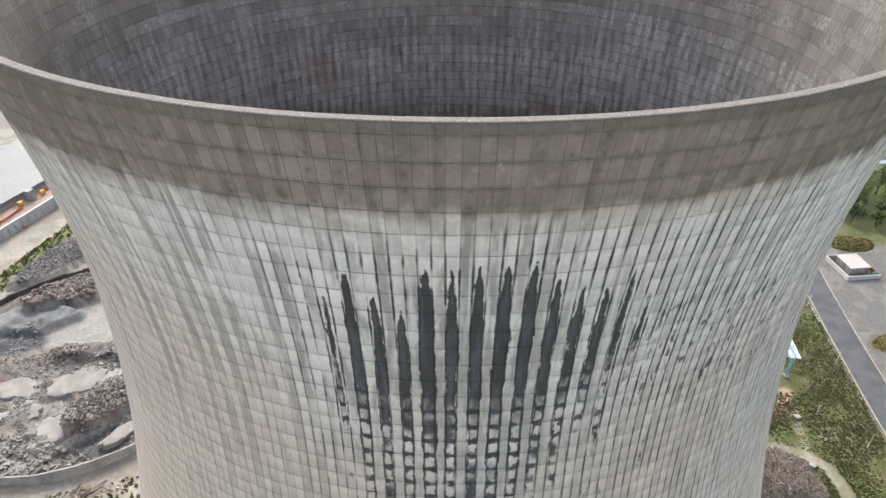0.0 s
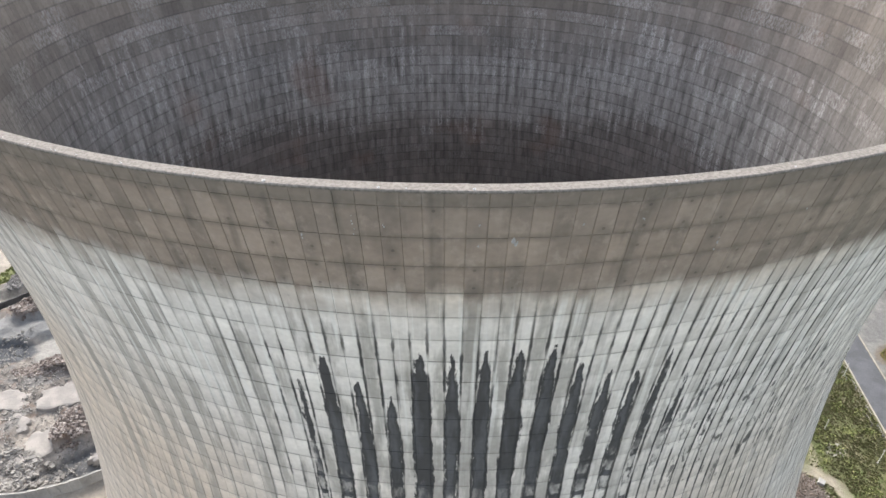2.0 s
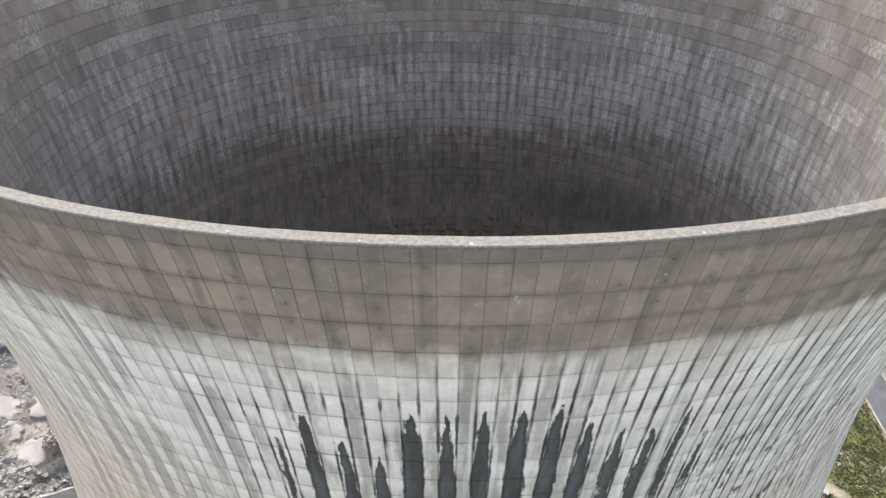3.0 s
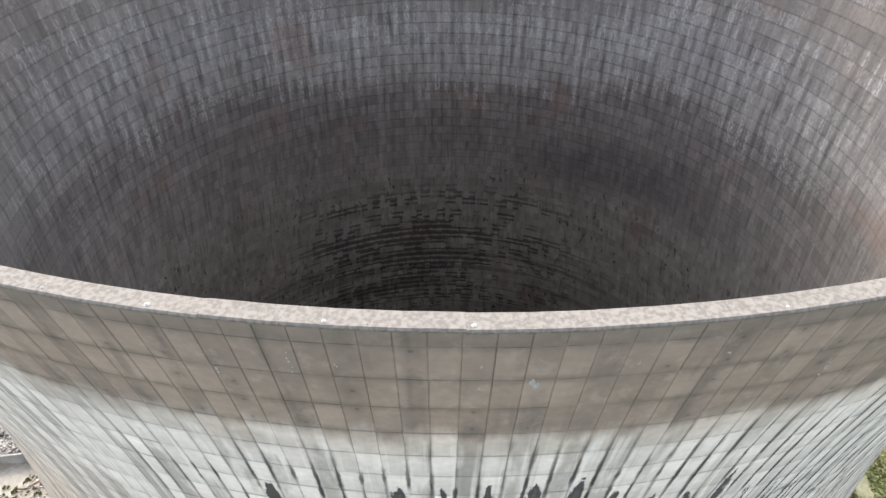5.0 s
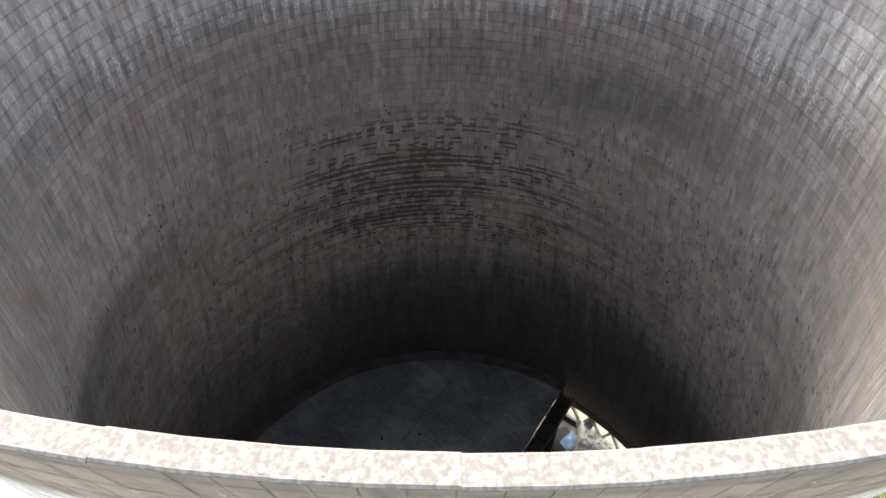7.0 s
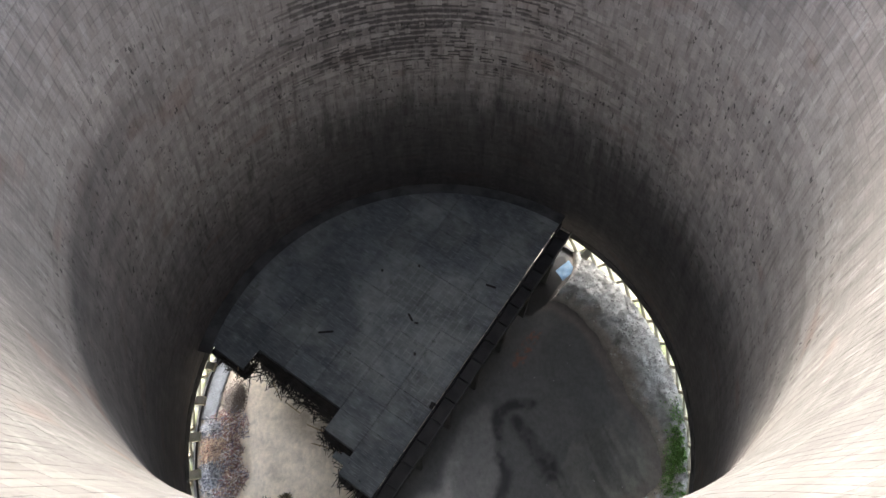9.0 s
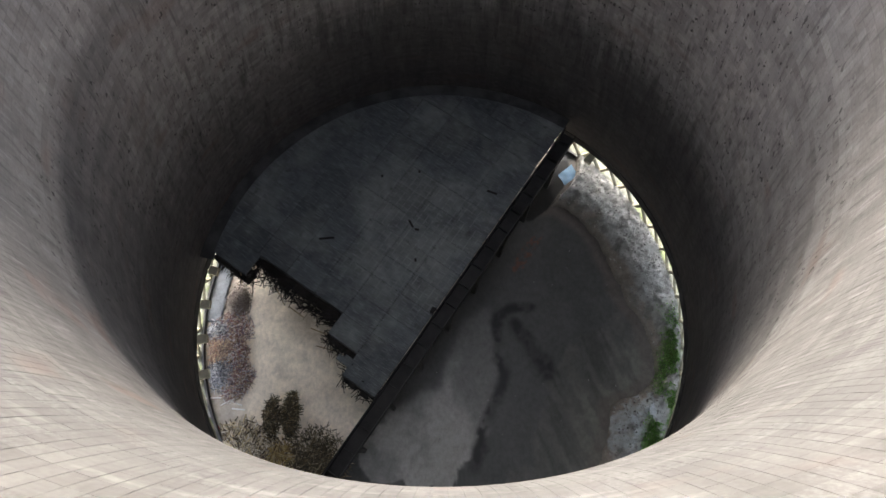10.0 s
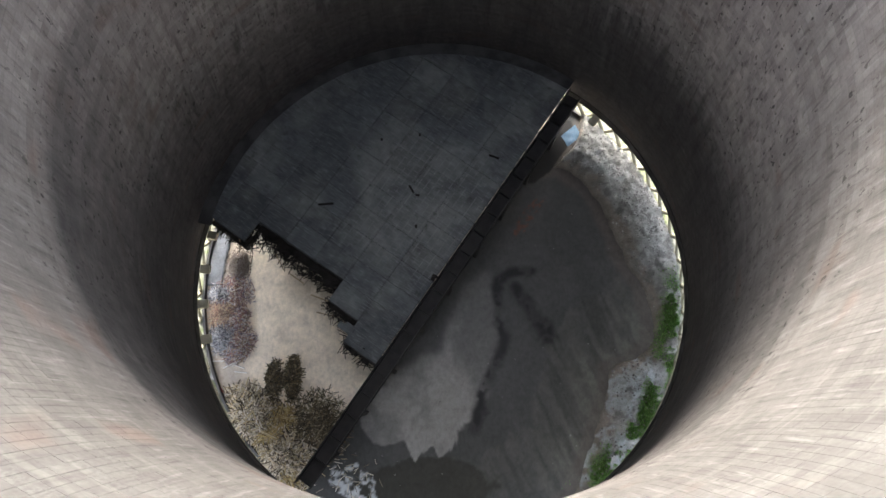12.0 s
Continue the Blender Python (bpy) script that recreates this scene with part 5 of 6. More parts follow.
ruin = paint(ruin, blob(X, Y, -97, 87, 14, 3.0, 5, 0.4, 99) * 0.8, (0.15, 0.13, 0.12))
Cg = Cg * (1 - inside[..., None]) + ruin * inside[..., None]
rough = (N2 - 0.45) * 3.2 + (N3 - 0.5) * 1.1
hills = 3.2 * blob(X, Y, -116, 113, 13, 6, 35, 0.3, 97) + 2.0 * blob(X, Y, -122, 101, 13, 5.5, 10, 0.3, 89) + 3.0 * blob(X, Y, -85, 69.5, 11, 5, 52, 0.3, 95) - 1.6 * blob(X, Y, -82, 56.5, 14, 4.5, 38, 0.3, 93) + 2.0 * blob(X, Y, -96, 88, 12, 3, 5, 0.4, 99)
Zg = Zg * (1 - inside) + inside * (rough * (1 - 0.75 * blob(X, Y, -102, 98, 13, 12, 20, 0.25, 87)) + hills)
flat = np.maximum.reduce([ss(-road_d, -9, -5), yard, ss(-RR, -62, -52), ss(-np.abs(RR - 46), -6, -2)])
Zg = Zg * (1 - flat) - 0.03
Zg = np.where(RR < 45.6, -2.0, Zg)
Zg = np.where(RR > 300, 0.0, Zg)
Cg = Cg * (1 - 0.25 * west)[..., None]
tagged(linked("ground", coloured_sheet("ground", X, Y, Zg, Cg, None, GROUND)), "rough grass, dirt and rubble ground", "ground", kind="structure")


def ground_at(x, y):
    i = np.clip(np.searchsorted(ay, y), 0, len(ay) - 1)
    j = np.clip(np.searchsorted(ax, x), 0, len(ax) - 1)
    return Zg[i, j]


# ---- road, kerbs ----
def ribbon(name, pts, offset, width, top, thick, material, n=140):
    t = np.linspace(0, len(pts) - 1, n)
    px, py = np.interp(t, range(len(pts)), [p[0] for p in pts]), np.interp(t, range(len(pts)), [p[1] for p in pts])
    k = np.ones(9) / 9
    px[4:-4], py[4:-4] = np.convolve(px, k, "valid"), np.convolve(py, k, "valid")
    tx, ty = np.gradient(px), np.gradient(py)
    l = np.hypot(tx, ty)
    nx, ny = ty / l, -tx / l
    ring = []
    for o, z in ((offset - width / 2, top - thick), (offset - width / 2, top), (offset + width / 2, top), (offset + width / 2, top - thick)):
        ring.append(np.stack([px + nx * o, py + ny * o, np.full(n, z)], -1))
    v = np.stack(ring, 1).reshape(-1, 3)
    i = np.arange(n - 1)[:, None]
    f = np.concatenate([np.stack([i * 4 + a, i * 4 + (a + 1) % 4, (i + 1) * 4 + (a + 1) % 4, (i + 1) * 4 + a], -1).reshape(-1, 4) for a in range(3)])
    return mesh_of(name, v, f[:, ::-1], material)


ASPHALT = plain("worn_asphalt", (0.078, 0.081, 0.088), 0.9, vary=0.25, size=3.0)
KERB = plain("kerb_stone", (0.27, 0.25, 0.205), 0.9, vary=0.25)
PAINT = plain("road_paint", (0.6, 0.6, 0.58), 0.8, vary=0.3, size=0.3)
tagged(linked("road", ribbon("road", ROAD, 0.0, 7.6, 0.06, 0.25, ASPHALT)), "worn grey asphalt road", "road", kind="structure")
tagged(linked("kerb", ribbon("kerb", ROAD, -4.0, 0.45, 0.16, 0.3, KERB)), "pale concrete kerb along the road", "kerb", kind="structure")
tagged(linked("kerb", ribbon("kerb", ROAD[2:7], 4.0, 0.40, 0.16, 0.3, KERB)), "pale concrete kerb along the yard", "kerb", kind="structure")
tagged(linked("road_lane", ribbon("road_lane", [(124, 200), (170, 207), (220, 213)], 0.0, 6.0, 0.08, 0.2, ASPHALT)), "far grey service road", "road", kind="structure")
for k in range(9):
    p = Vector((110.8 + 0.16 * k, 101.5 + 1.35 * k, 0.14))
    tagged(part("road_marking", boxed((0.25, 0.8, 0.02), p, (0, 0, -7)), PAINT), "short white painted dash at the road edge", "road marking", "dashes at the road edge")

# ---- fence, posts, stones in the grass ----
POST = plain("white_post", (0.62, 0.60, 0.53), 0.7, vary=0.2)
RAIL = plain("grey_rail", (0.30, 0.29, 0.27), 0.7, vary=0.3)
for (x, y, h) in ((106.4, 83.4, 4.6), (100.3, 55.9, 4.6), (110.5, 108.5, 4.4), (124.0, 81.5, 4.4), (93.0, 66.0, 3.2)):
    lamp = thing("lamp_post", "pale leaning lamp post in rough grass", "lamp post", "posts by the road", pose(x, y, float(ground_at(x, y)) - 0.1, 1.5, -1, 0))
    part("pole", rod(bmesh.new(), (0, 0, 0), (0, 0, h), 0.11, 0.08, 8), POST, lamp)
    part("base", boxed((0.5, 0.5, 0.25), (0, 0, 0.15), bevel=0.04), WALL_GREY, lamp)
    part("cap", boxed((0.22, 0.5, 0.12), (0, 0.1, h), bevel=0.03), RAIL, lamp)
for k in range(34):
    t = 20 + k * 3.1
    x = np.interp(t, [p[1] for p in ROAD], [p[0] for p in ROAD]) - 5.4 - 1.2 * (k % 5 == 0)
    if k % 7 == 3:
        continue
    fence = thing("fence_panel", "low broken post and rail fence", "fence", "fence along the road", pose(float(x), t, float(ground_at(x, t)), 0, 0, -7))
    for dy in (0, 2.9):
        part("post", boxed((0.12, 0.12, 1.1), (0, dy, 0.5)), RAIL, fence)
    part("rail", boxed((0.07, 2.9, 0.12), (0, 1.45, 0.85)), KERB if k % 3 == 0 else RAIL, fence)
STONE = plain("pale_block", (0.28, 0.275, 0.26), 0.9, vary=0.3)
for (x, y, s, a) in ((87.2, 64.5, 1.5, 20), (84.2, 50.2, 1.6, 50), (86.0, 62.0, 0.6, 10)):
    bm = boxed((s, s * 0.85, s * 0.6), (0, 0, s * 0.25), bevel=s * 0.08)
    for vt in bm.verts:
        vt.co += Vector([random.uniform(-0.07, 0.07) for _ in range(3)])
    tagged(part("concrete_block", bm, STONE, at=pose(x, y, float(ground_at(x, y)), 4, 3, a)), "pale weathered concrete block in grass", "block")


def strewn(name, label, category, base, n, centre, rad, size, material, seed, rise=0.0, lie=False, turn=0.0, flat_stack=25, clear=None):
    """Loose pieces over an oval patch of the ground, heaped towards its middle."""
    r = np.random.default_rng(seed)
    a, d = r.uniform(0, TAU, n), np.sqrt(r.uniform(0, 1, n))
    p, q = d * np.cos(a) * rad[0], d * np.sin(a) * rad[1]
    c, s = math.cos(radians(turn)), math.sin(radians(turn))
    x, y = centre[0] + p * c - q * s, centre[1] + p * s + q * c
    if clear:
        ok = np.hypot((x - clear[0]) / clear[2], (y - clear[1]) / clear[3]) > 1
        x, y, d = x[ok], y[ok], d[ok]
        n = len(x)
    z = ground_at(x, y) + r.uniform(0, 1, n) * rise * (1 - d ** 2)
    sz = r.uniform(0.45, 1.5, (n, 1)) * np.array(size) * r.uniform(0.7, 1.3, (n, 3))
    me = scattered(name, base, np.stack([x, y, z], -1), lying(n, r, flat_stack) if lie else turns(n, r), sz, material)
    return tagged(linked(name, me), label, category, kind="stuff")


RUST = pieces("rusty_bars", [(0.0, (0.07, 0.058, 0.05)), (0.4, (0.21, 0.175, 0.15)), (0.75, (0.33, 0.29, 0.255)), (1.0, (0.15, 0.095, 0.07))])
strewn("scrap_bars", "big heap of tangled rusty reinforcing bars", "scrap heap", STICK, 6500, (76.5, 44.5), (7.0, 10.0), (0.075, 0.075, 2.2), RUST, 21, 3.5, True, 0, 40)
BROWN = pieces("brown_rubble", [(0.0, (0.085, 0.068, 0.06)), (0.4, (0.155, 0.128, 0.115)), (0.75, (0.225, 0.195, 0.178)), (1.0, (0.33, 0.305, 0.28))])
DARKGREY = pieces("dark_rubble", [(0.0, (0.06, 0.055, 0.053)), (0.5, (0.13, 0.125, 0.12)), (1.0, (0.24, 0.23, 0.22))])
GREY = pieces("grey_rubble", [(0.0, (0.12, 0.112, 0.104)), (0.5, (0.22, 0.21, 0.195)), (1.0, (0.24, 0.228, 0.21))])
strewn("rubble", "brown brick and concrete rubble mound", "rubble", ROCK, 5200, (-116, 113), (13, 6), (0.55, 0.45, 0.38), BROWN, 22, 1.2, turn=35)
strewn("rubble", "brown-grey rubble ridge in the ruined basin", "rubble", ROCK, 6500, (-85, 69.5), (12, 5), (0.45, 0.38, 0.32), BROWN, 23, 1.2, turn=52)
strewn("rubble", "grey broken stone heap beside the track", "rubble", ROCK, 5500, (-128, 134), (17, 6.2), (0.48, 0.4, 0.34), DARKGREY, 24, 0.8, turn=66)
strewn("rubble", "brown rubble strip between concrete slabs", "rubble", ROCK, 2200, (-107, 86), (9, 3), (0.5, 0.38, 0.3), BROWN, 25, 0.8, turn=10)
strewn("rubble", "loose grey rubble over the ruined basin", "rubble", ROCK, 9000, (-99, 76), (36, 28), (0.36, 0.30, 0.24), GREY, 26, 0.1, clear=(-102, 98, 15, 13))
strewn("rubble", "grey shattered concrete on the silt", "rubble", ROCK, 1600, (-86, 84), (9, 6), (0.8, 0.7, 0.4), GREY, 27, 0.6)
strewn("rubble", "shattered concrete along the ruined wall", "rubble", ROCK, 1800, (-103, 53), (16, 6), (0.8, 0.6, 0.45), GREY, 28, 0.6, turn=-5)

# broken floor slabs, tilted in the rubble
CRUST = plain("silt_crusted_slab", (0.265, 0.247, 0.228), 0.95, vary=0.2, size=2.0, var_col=(0.205, 0.192, 0.18))


def broken_slab(x, y, rx, ry, turn, tilt, seed, lift=0.35):
    r = random.Random(seed)
    bm = bmesh.new()
    n = 44
    ring = []
    for k in range(n):
        a = TAU * k / n
        d = 1 + r.uniform(-0.08, 0.08) + 0.14 * math.sin(2 * a + seed) + 0.09 * math.sin(5 * a + 2 * seed)
        ring.append((rx * d * math.cos(a), ry * d * math.sin(a)))
    top = [bm.verts.new((p, q, 0.30 + r.uniform(-0.12, 0.05))) for p, q in ring]
    inn = [bm.verts.new((p * 0.88, q * 0.88, 0.42 + r.uniform(-0.03, 0.03))) for p, q in ring]
    low = [bm.verts.new((p * 1.04, q * 1.04, -1.2)) for p, q in ring]
    bm.faces.new(inn)
    bm.faces.new(low[::-1])
    for k in range(n):
        j = (k + 1) % n
        bm.faces.new((inn[k], top[k], top[j], inn[j]))
        bm.faces.new((top[k], low[k], low[j], top[j]))
    tagged(part("broken_slab", bm, CRUST, at=pose(x, y, float(ground_at(x, y)) * 0.4 + lift, tilt, tilt * 0.6, turn)), "pale broken concrete slab crusted with silt", "slab", "slabs in the ruined basin")


for args in ((-96.5, 76.5, 6.8, 4.6, 25, 4, 1), (-96.0, 59.0, 5.2, 4.6, 80, -2, 2), (-110.5, 74.0, 6.5, 3.4, 10, 3, 3), (-104.0, 66.5, 3.5, 2.0, -30, 5, 4), (-88.5, 78.5, 4.0, 2.6, 40, -6, 5),
             (-78.0, 60.5, 6.0, 1.8, 48, 5, 6), (-103.5, 50.0, 3.0, 1.8, 15, 6, 7), (-112.0, 62.0, 4.0, 2.4, 60, -5, 8)):
    broken_slab(*args)
ribs = thing("ribbed_slab", "toppled ribbed concrete slab, dark and dusty", "slab", at=pose(-90.5, 71.0, 0.8, 22, 6, 60))
part("plate", boxed((7.5, 4.0, 0.5), bevel=0.1), DARK_CONCRETE, ribs)
for k in range(9):
    part("rib", boxed((0.22, 3.9, 0.3), (-3.3 + k * 0.82, 0, 0.35), (0, 0, random.uniform(-2, 2)), 0.04), CRUST, ribs)

# wall of the ruined basin: near arc still stands, the far arc is low and dark
def arc_wall(name, label, a0, a1, r0, thick, height, material, n, jag):
    wall = thing(name, label, "wall", kind="structure")
    for k in range(n):
        a = radians(a0 + (a1 - a0) * (k + 0.5) / n)
        l = radians(abs(a1 - a0) / n) * r0 - 0.03
        h = height * (1 - random.uniform(0, jag))
        bm = boxed((l, thick, h + 1.2), (0, 0, (h - 1.2) / 2), bevel=0.05)
        part("segment", bm, material, wall, at=pose(RUIN[0] + r0 * math.cos(a), RUIN[1] + r0 * math.sin(a), 0, 0, 0, math.degrees(a) + 90 + random.uniform(-0.5, 0.5)))
    return wall


arc_wall("wall_ruin_near", "curved grey concrete wall of a demolished basin", -112, -44, 41.5, 0.45, 3.0, WALL_GREY, 24, 0.10)
arc_wall("wall_ruin_far", "low dark curved wall behind rubble", 66, 172, 43.0, 0.5, 2.0, DARK_CONCRETE, 36, 0.3)
strewn("pipe_litter", "dark pipes and scrap along the curved wall", "scrap", STICK, 60, (-79, 43), (10, 2.0), (0.2, 0.2, 2.6), RUST, 31, 0.4, True, 18, 6)

# ---- the western site: long precast wall, white shed, barriers ----
PIPEWHITE0 = plain("white_coping_paint", (0.5, 0.51, 0.52), 0.7, vary=0.15)
PRECAST = plain("precast_grey", (0.34, 0.345, 0.35), 0.85, vary=0.15, size=3)
wall_dir = math.degrees(math.atan2(171.6 - 143.8, -147.8 + 156.0))
d = Vector((math.cos(radians(wall_dir)), math.sin(radians(wall_dir)), 0))
long_wall = thing("site_wall", "long pale precast concrete site wall", "wall", at=pose(-156, 143.8, 0, 0, 0, wall_dir))
for k in range(-5, 16):
    part("panel", boxed((2.95, 0.3, 4.6), (k * 3.0, 0, 1.9), bevel=0.05), PRECAST, long_wall)
    part("post", boxed((0.3, 0.6, 3.2), (k * 3.0 + 1.5, -0.2, 1.2), bevel=0.03), WALL_GREY, long_wall)
part("coping", boxed((63, 0.7, 0.25), (15, 0, 4.3), bevel=0.04), PIPEWHITE0, long_wall, "white coping")

SHEET = plain("white_roof_sheet", (0.16, 0.168, 0.174), 0.6, vary=0.06, size=8)
shed = thing("low_building", "wide low building with a plain white roof", "building", at=pose(-168.2, 165, 0, 0, 0, 71.0))
part("wall", boxed((110, 42, 1.6), (25, 21, 1.6)), SHEET, shed, "white cladding wall")
part("plinth", boxed((110.2, 42.2, 0.9), (25, 21, 0.4)), WALL_GREY, shed, "grey concrete plinth")
part("roof", boxed((111, 43, 0.4), (25, 21, 2.6), bevel=0.1), SHEET, shed, "plain white roof sheet")
for k in range(18):
    part("cladding_rib", boxed((0.25, 0.2, 1.5), (-28 + k * 6.2, -0.12, 1.6)), SHEET, shed)
ORANGE, GREYBOX = plain("orange_paint", (0.65, 0.30, 0.04), 0.6, vary=0.2), plain("grey_paint", (0.22, 0.23, 0.24), 0.6, vary=0.2)
bx = thing("grey_container", "grey steel container beside the white roof", "container", at=pose(-161.3, 175.0, 0, 0, 0, 71))
part("body", boxed((3.0, 2.6, 4.0), (0, 0, 2.0), bevel=0.06), GREYBOX, bx)
part("door", boxed((1.2, 0.1, 2.6), (0.4, -1.33, 1.4), bevel=0.02), RAIL, bx)
for (x, y, s) in ((-162.5, 169.5, 1.9), (-159.0, 179.0, 1.7)):
    gen = thing("site_generator", "orange site machine near the white roof", "machine", at=pose(x, y, 0, 0, 0, 71))
    part("housing", boxed((s, s * 0.8, s * 0.8), (0, 0, s * 0.55), bevel=0.12), ORANGE, gen)
    part("skid", boxed((s * 1.1, s * 0.7, 0.25), (0, 0, 0.12)), GREYBOX, gen)
BARRIER = plain("red_barrier", (0.50, 0.08, 0.05), 0.6, vary=0.25)
bar = thing("safety_barrier", "red plastic safety barrier on dirt", "barrier", "red barriers", at=pose(-150, 152, 0, 0, 0, 60))
part("panel", boxed((2.0, 0.12, 0.8), (0, 0, 0.6), bevel=0.03), BARRIER, bar)
for q in (-0.7, 0.7):
    part("foot", boxed((0.2, 0.7, 0.12), (q, 0, 0.06)), GREYBOX, bar)
for k in range(16):
    x, y = (-163.0 + 0.4 * k, 156.5 + 1.9 * k) if k < 6 else ((-155.5 + 0.9 * (k - 6), 161.0 + 1.35 * (k - 6)) if k < 12 else (-160.0 + 0.7 * (k - 12), 180.0 + 2.0 * (k - 12)))
    copy_thing(bar, pose(x, y, float(ground_at(x, y)), 0, 0, 70 + random.uniform(-15, 15)))
bar.matrix_basis = pose(-152, 153, float(ground_at(-152, 153)), 0, 0, 45)

# ---- the eastern side: walled kiosk, hedges, pipe bridge, trees ----
WHITE_WALL = plain("white_render", (0.46, 0.46, 0.455), 0.8, vary=0.12, size=2)
RUSTY_WALL = plain("rusty_sheet", (0.20, 0.085, 0.045), 0.8, vary=0.4)
kiosk = thing("substation", "small white flat-roofed building in a walled yard", "building", at=pose(129.5, 121.5, 0, 0, 0, 6))
part("wall", boxed((6.6, 7.2, 2.6), (5.6, 6.4, 1.3)), plain("dirty_render", (0.24, 0.22, 0.20), 0.85), kiosk, "grey rendered wall")
part("roof", boxed((7.2, 7.8, 0.3), (5.6, 6.4, 2.75), bevel=0.06), plain("pale_roof_felt", (0.36, 0.345, 0.325), 0.8, vary=0.1, size=2), kiosk, "pale flat roof")
for q in (3.4, 6.2):
    frame_ = part("window", boxed((1.3, 0.12, 1.1), (q, 2.76, 1.6)), WHITE_WALL, kiosk)
    part("pane", boxed((1.1, 0.06, 0.9), (q, 2.70, 1.6)), GREYBOX, frame_)
yard_wall = thing("yard_wall", "white and rust-brown wall round a small yard", "wall")
for (px, py, sx, sy, mt) in ((5.6, 0.2, 11.2, 0.35, WHITE_WALL), (0.2, 6.3, 0.35, 11.8, WHITE_WALL), (5.6, 12.2, 11.2, 0.35, PRECAST), (11.0, 7.4, 0.35, 9.2, RUSTY_WALL)):
    c = pose(129.5, 121.5, 0, 0, 0, 6) @ Vector((px, py, 0.75))
    part("panel", boxed((sx, sy, 1.6), c, (0, 0, 6), 0.05), mt, yard_wall)
gate = tagged(part("gate", boxed((2.2, 0.9, 1.7), pose(129.5, 121.5, 0, 0, 0, 6) @ Vector((9.8, 1.2, 0.82)), (0, 0, 6), 0.05), plain("dark_green_paint", (0.02, 0.09, 0.06), 0.6)), "dark green steel gate cabinet", "cabinet")

BLUE, PIPEWHITE = plain("blue_steel", (0.16, 0.36, 0.55), 0.6, vary=0.2), plain("white_cladding", (0.62, 0.66, 0.68), 0.5, vary=0.15)


def pipe_rack(x, y, turn, length, spans, h, label):
    rack = thing("pipe_rack", label, "pipe rack", "pipe racks", at=pose(x, y, 0, 0, 0, turn))
    for k in range(spans + 1):
        yy = length * k / spans
        part("post", rod(bmesh.new(), (0, yy, -0.3), (0, yy, h), 0.32, 0.32, 10), BLUE, rack, "blue steel post")
        part("footing", boxed((1.3, 1.3, 0.5), (0, yy, 0.1), bevel=0.06), WALL_GREY, rack)
        part("crossbar", boxed((3.0, 0.3, 0.3), (0, yy, h)), BLUE, rack)
    for q in range(6):
        part("pipe", rod(bmesh.new(), (-1.3 + q * 0.52, -1.0, h + 0.34), (-1.3 + q * 0.52, length + 1, h + 0.34), 0.18 if q % 2 else 0.12, n=10), PIPEWHITE if q % 3 else BLUE, rack)
    return rack


pipe_rack(91.0, 79.0, -7, 50, 5, 7.0, "blue pipe rack with white clad pipes")
pipe_rack(160.0, 196.0, -88, 60, 5, 5.0, "distant blue pipe rack with white pipes")

FOLIAGE = pieces("tree_leaves", [(0.0, (0.030, 0.050, 0.018)), (0.4, (0.055, 0.085, 0.028)), (0.75, (0.09, 0.115, 0.04)), (1.0, (0.13, 0.14, 0.06))])
SCRUB = pieces("dry_scrub", [(0.0, (0.10, 0.085, 0.03)), (0.5, (0.16, 0.12, 0.045)), (1.0, (0.13, 0.14, 0.05))])
BARK = plain("bark", (0.09, 0.07, 0.05), 0.9)


def tree(x, y, h, seed, label, leaves=FOLIAGE):
    r = np.random.default_rng(seed)
    t = thing("tree", label, "tree", "trees by the yard", at=pose(x, y, float(ground_at(x, y)), 0, 0, r.uniform(0, 360)))
    bm = rod(bmesh.new(), (0, 0, -0.2), (0.1, 0, h * 0.55), h * 0.03, h * 0.014)
    tips = []
    for k in range(6):
        a, up = r.uniform(0, TAU), r.uniform(0.55, 0.95) * h
        tip = (math.cos(a) * h * 0.30, math.sin(a) * h * 0.30, up)
        rod(bm, (0.05, 0, h * r.uniform(0.25, 0.5)), tip, h * 0.012, h * 0.004, 6)
        tips.append(tip)
    part("trunk", bm, BARK, t)
    centres = np.array(tips + [(0, 0, h * 0.9)] + [(r.normal(0, h * 0.17), r.normal(0, h * 0.17), h * r.uniform(0.4, 0.95)) for _ in range(10)])
    n = 1500
    c = centres[r.integers(0, len(centres), n)] + r.normal(0, h * 0.075, (n, 3))
    s = r.uniform(0.6, 1.4, (n, 1)) * np.array((0.55, 0.55, 0.4))
    crown = linked("crown", scattered("crown", LEAF, c, turns(n, r), s, leaves), t)
    return t


for k, (x, y, h) in enumerate(((150, 158, 8), (155, 166, 9), (161, 160, 7.5), (160, 172, 10), (168, 168, 9), (170, 178, 11), (164, 182, 9), (176, 172, 8), (178, 184, 10), (152, 172, 8), (148, 166, 7), (184, 178, 9), (157, 154, 6))):
    tree(x, y, h, 100 + k, "bushy dark green tree beside the yard")
strewn("hedge", "brown and olive scrub patch by the building", "hedge", LEAF, 5200, (142, 143.0), (8.0, 5.0), (0.55, 0.55, 0.4), SCRUB, 33, 1.6, turn=5)
strewn("hedge", "dark scrub in the yard corner", "hedge", LEAF, 1800, (127.5, 92), (7, 3.5), (0.5, 0.5, 0.4), SCRUB, 34, 0.8, turn=15)

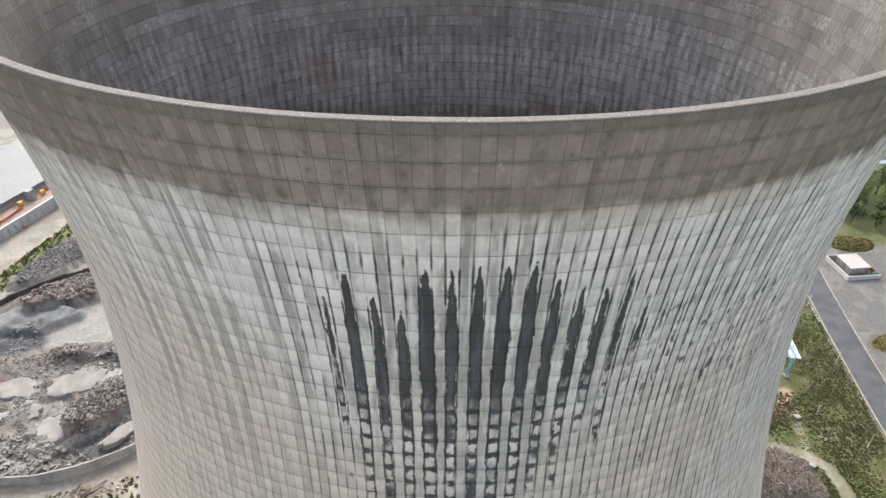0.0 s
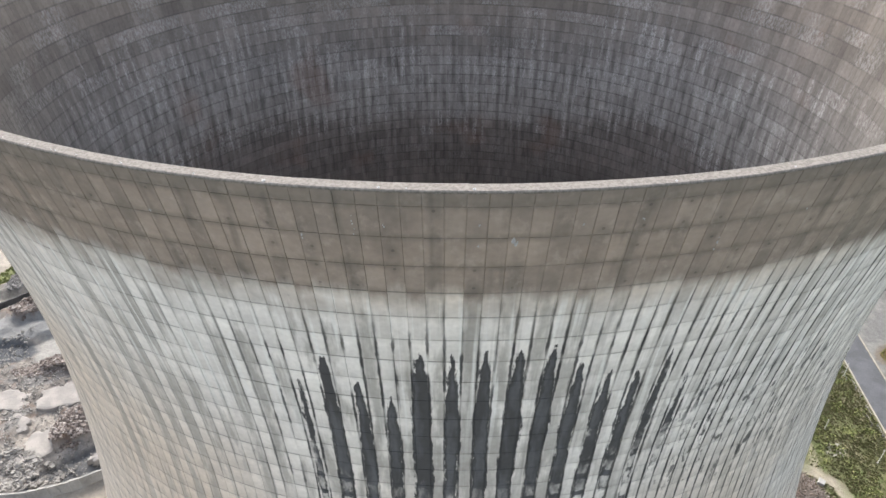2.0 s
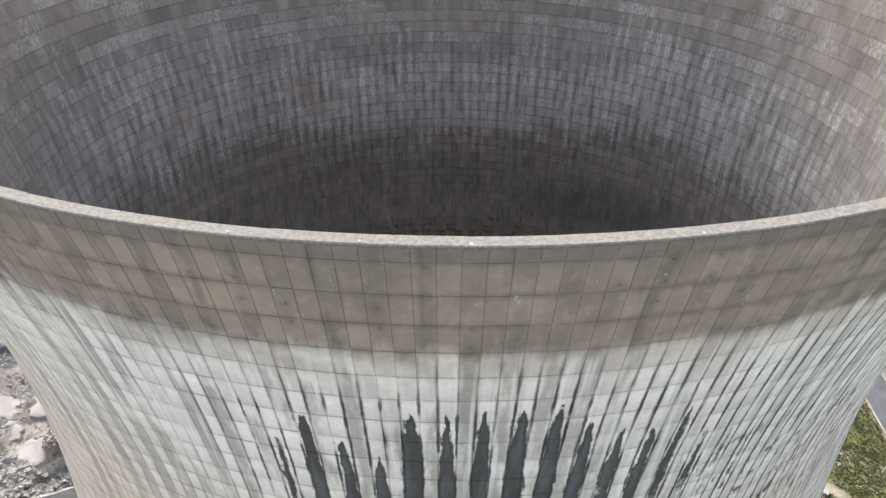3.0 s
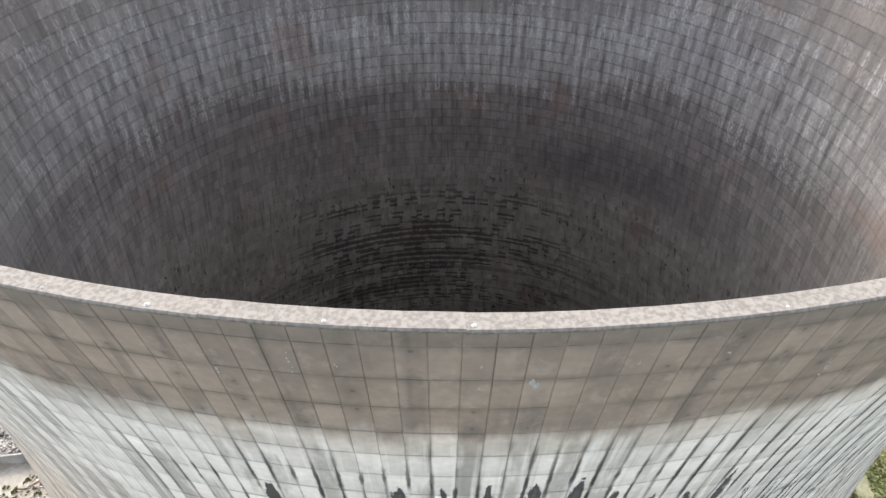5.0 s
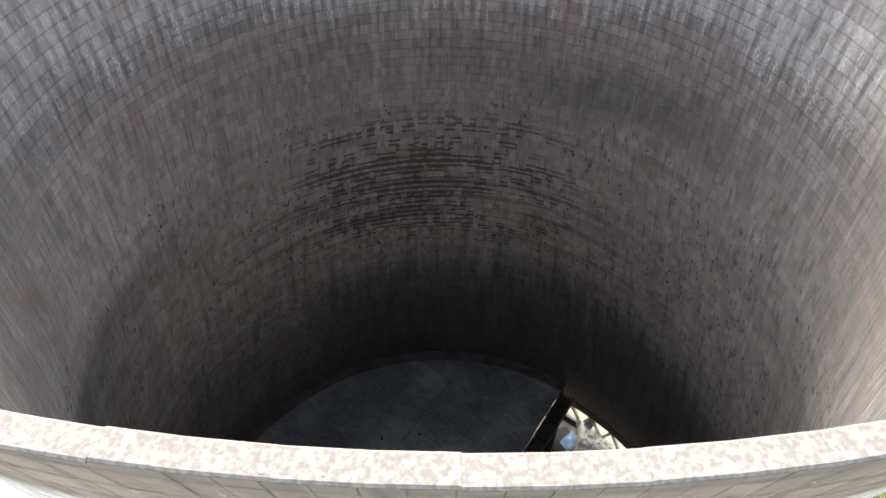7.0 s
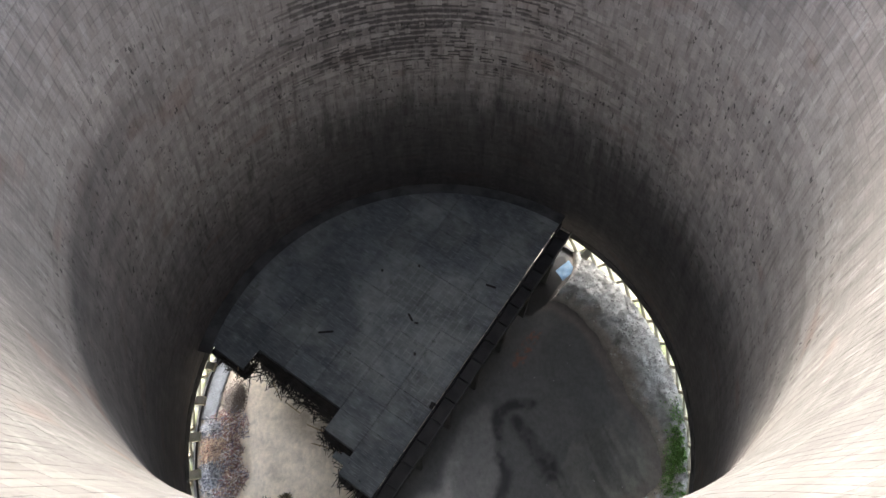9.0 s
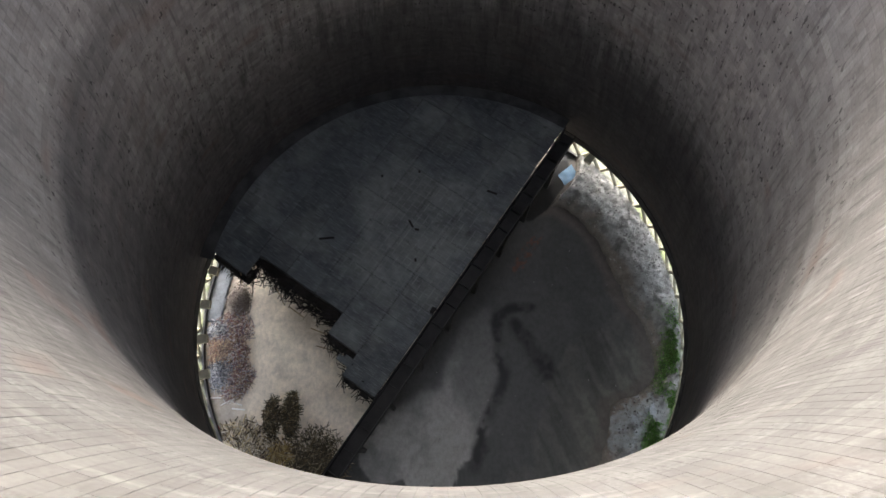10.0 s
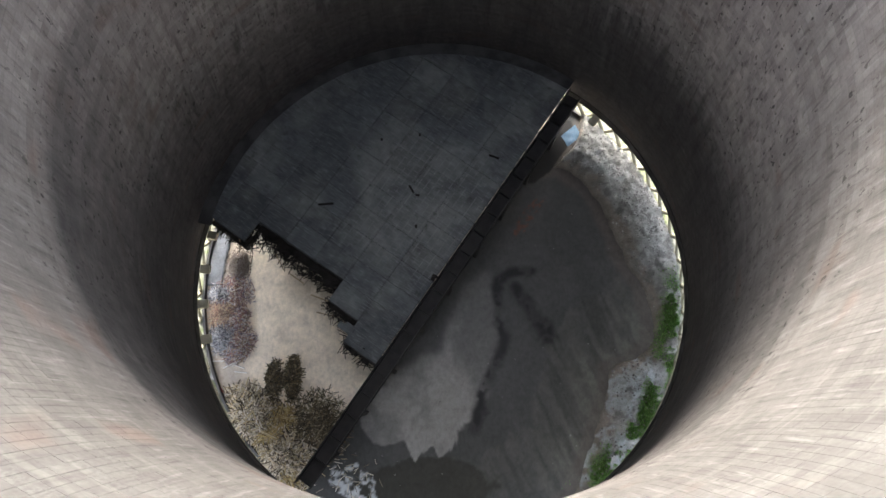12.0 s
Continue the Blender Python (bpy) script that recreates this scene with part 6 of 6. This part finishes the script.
# grass tufts and low shrubs over the field
TUFTS = pieces("field_grass", [(0.0, (0.085, 0.090, 0.036)), (0.35, (0.125, 0.128, 0.052)), (0.7, (0.175, 0.162, 0.085)), (1.0, (0.245, 0.215, 0.14))])
r = np.random.default_rng(40)
n = 60000
x, y = r.uniform(62, 118, n), r.uniform(14, 125, n)
lim = np.interp(y, [p[1] for p in ROAD], [p[0] for p in ROAD]) - 4.6
den = fbm(x * 0.12, y * 0.12, 91)
ok = (x < lim) & (near_line(x, y, [(66, 58), (76, 55.5), (84, 53.5), (88, 49.5), (88.5, 42), (86, 30)]) > 1.6) & (r.uniform(0, 1, n) < ss(den, 0.3, 0.6)) & (np.hypot(x - 76.5, y - 44.5) > 8)
x, y = x[ok], y[ok]
pl = np.stack([x, y, ground_at(x, y) - 0.03], -1)
tagged(linked("grass", scattered("grass", TUFT, pl, turns(len(x), r, True), r.uniform(0.5, 1.5, (len(x), 1)) * np.array((0.42, 0.42, 0.26)), TUFTS)), "rough tufted grass and weeds", "grass", kind="stuff")
SHRUB = pieces("bramble_leaves", [(0.0, (0.075, 0.092, 0.028)), (0.5, (0.125, 0.142, 0.045)), (1.0, (0.18, 0.185, 0.07))])
n = 420
cx, cy = r.uniform(80, 112, n), r.uniform(20, 108, n)
ok = (cx < np.interp(cy, [p[1] for p in ROAD], [p[0] for p in ROAD]) - 5.5) & (fbm(cx * 0.09, cy * 0.09, 95) > 0.48) & (near_line(cx, cy, [(76, 55.5), (84, 53.5), (88, 49.5), (88.5, 42)]) > 3)
cx, cy = cx[ok], cy[ok]
c = np.repeat(np.stack([cx, cy, ground_at(cx, cy) + 0.35], -1), 26, 0) + r.normal(0, 1, (len(cx) * 26, 3)) * np.array((0.7, 0.7, 0.28))
tagged(linked("brambles", scattered("brambles", LEAF, c, turns(len(c), r), r.uniform(0.6, 1.3, (len(c), 1)) * np.array((0.5, 0.5, 0.4)), SHRUB)), "low yellow-green bramble clumps in grass", "shrubs", kind="stuff")
# weeds on the stony ground to the west
n = 22000
x, y = r.uniform(-150, -60, n), r.uniform(10, 160, n)
bandw = near_line(x, y, [(-143, 116), (-139, 138), (-133, 160)])
ok = (bandw < 3.5) | ((near_line(x, y, [(-92, 36), (-70, 44)]) < 4) & (r.uniform(0, 1, n) < 0.5))
x, y = x[ok], y[ok]
tagged(linked("weeds", scattered("weeds", TUFT, np.stack([x, y, ground_at(x, y)], -1), turns(len(x), r, True), r.uniform(0.5, 1.4, (len(x), 1)) * np.array((0.7, 0.7, 0.5)), SHRUB)), "green weeds along the dirt track", "weeds", kind="stuff")
skip = thing("steel_skip", "dark steel skip with pale rim", "skip", at=pose(-87.5, 27.5, 0, 0, 0, 60))
part("body", boxed((4.5, 2.4, 1.6), (0, 0, 0.8), bevel=0.15), plain("black_steel", (0.03, 0.03, 0.032), 0.6), skip)
for q in (-1.15, 1.15):
    part("rim", boxed((4.6, 0.14, 0.14), (0, q, 1.65)), PIPEWHITE, skip)

# ---- single cast panels under the rim at the front ----
for row in range(FRONT_ROWS):
    z0, z1 = lift_edges(np.array([row]))
    meshes = []
    for var in (-0.004, 0.0, 0.005):
        v = panel_block(np.array([-WIDTH / 2]), np.array([WIDTH / 2]), z0, z1, outer, 1, np.array([var]))
        meshes.append(mesh_of("panel", v.reshape(-1, 3), QUADS, OUTSIDE))
    for c in range(mid_col - FRONT_COLUMNS, mid_col + FRONT_COLUMNS):
        linked("panel", random.choice(meshes), tower, at=pose(0, 0, 0, 0, 0, math.degrees((left[c] + right[c]) / 2)))
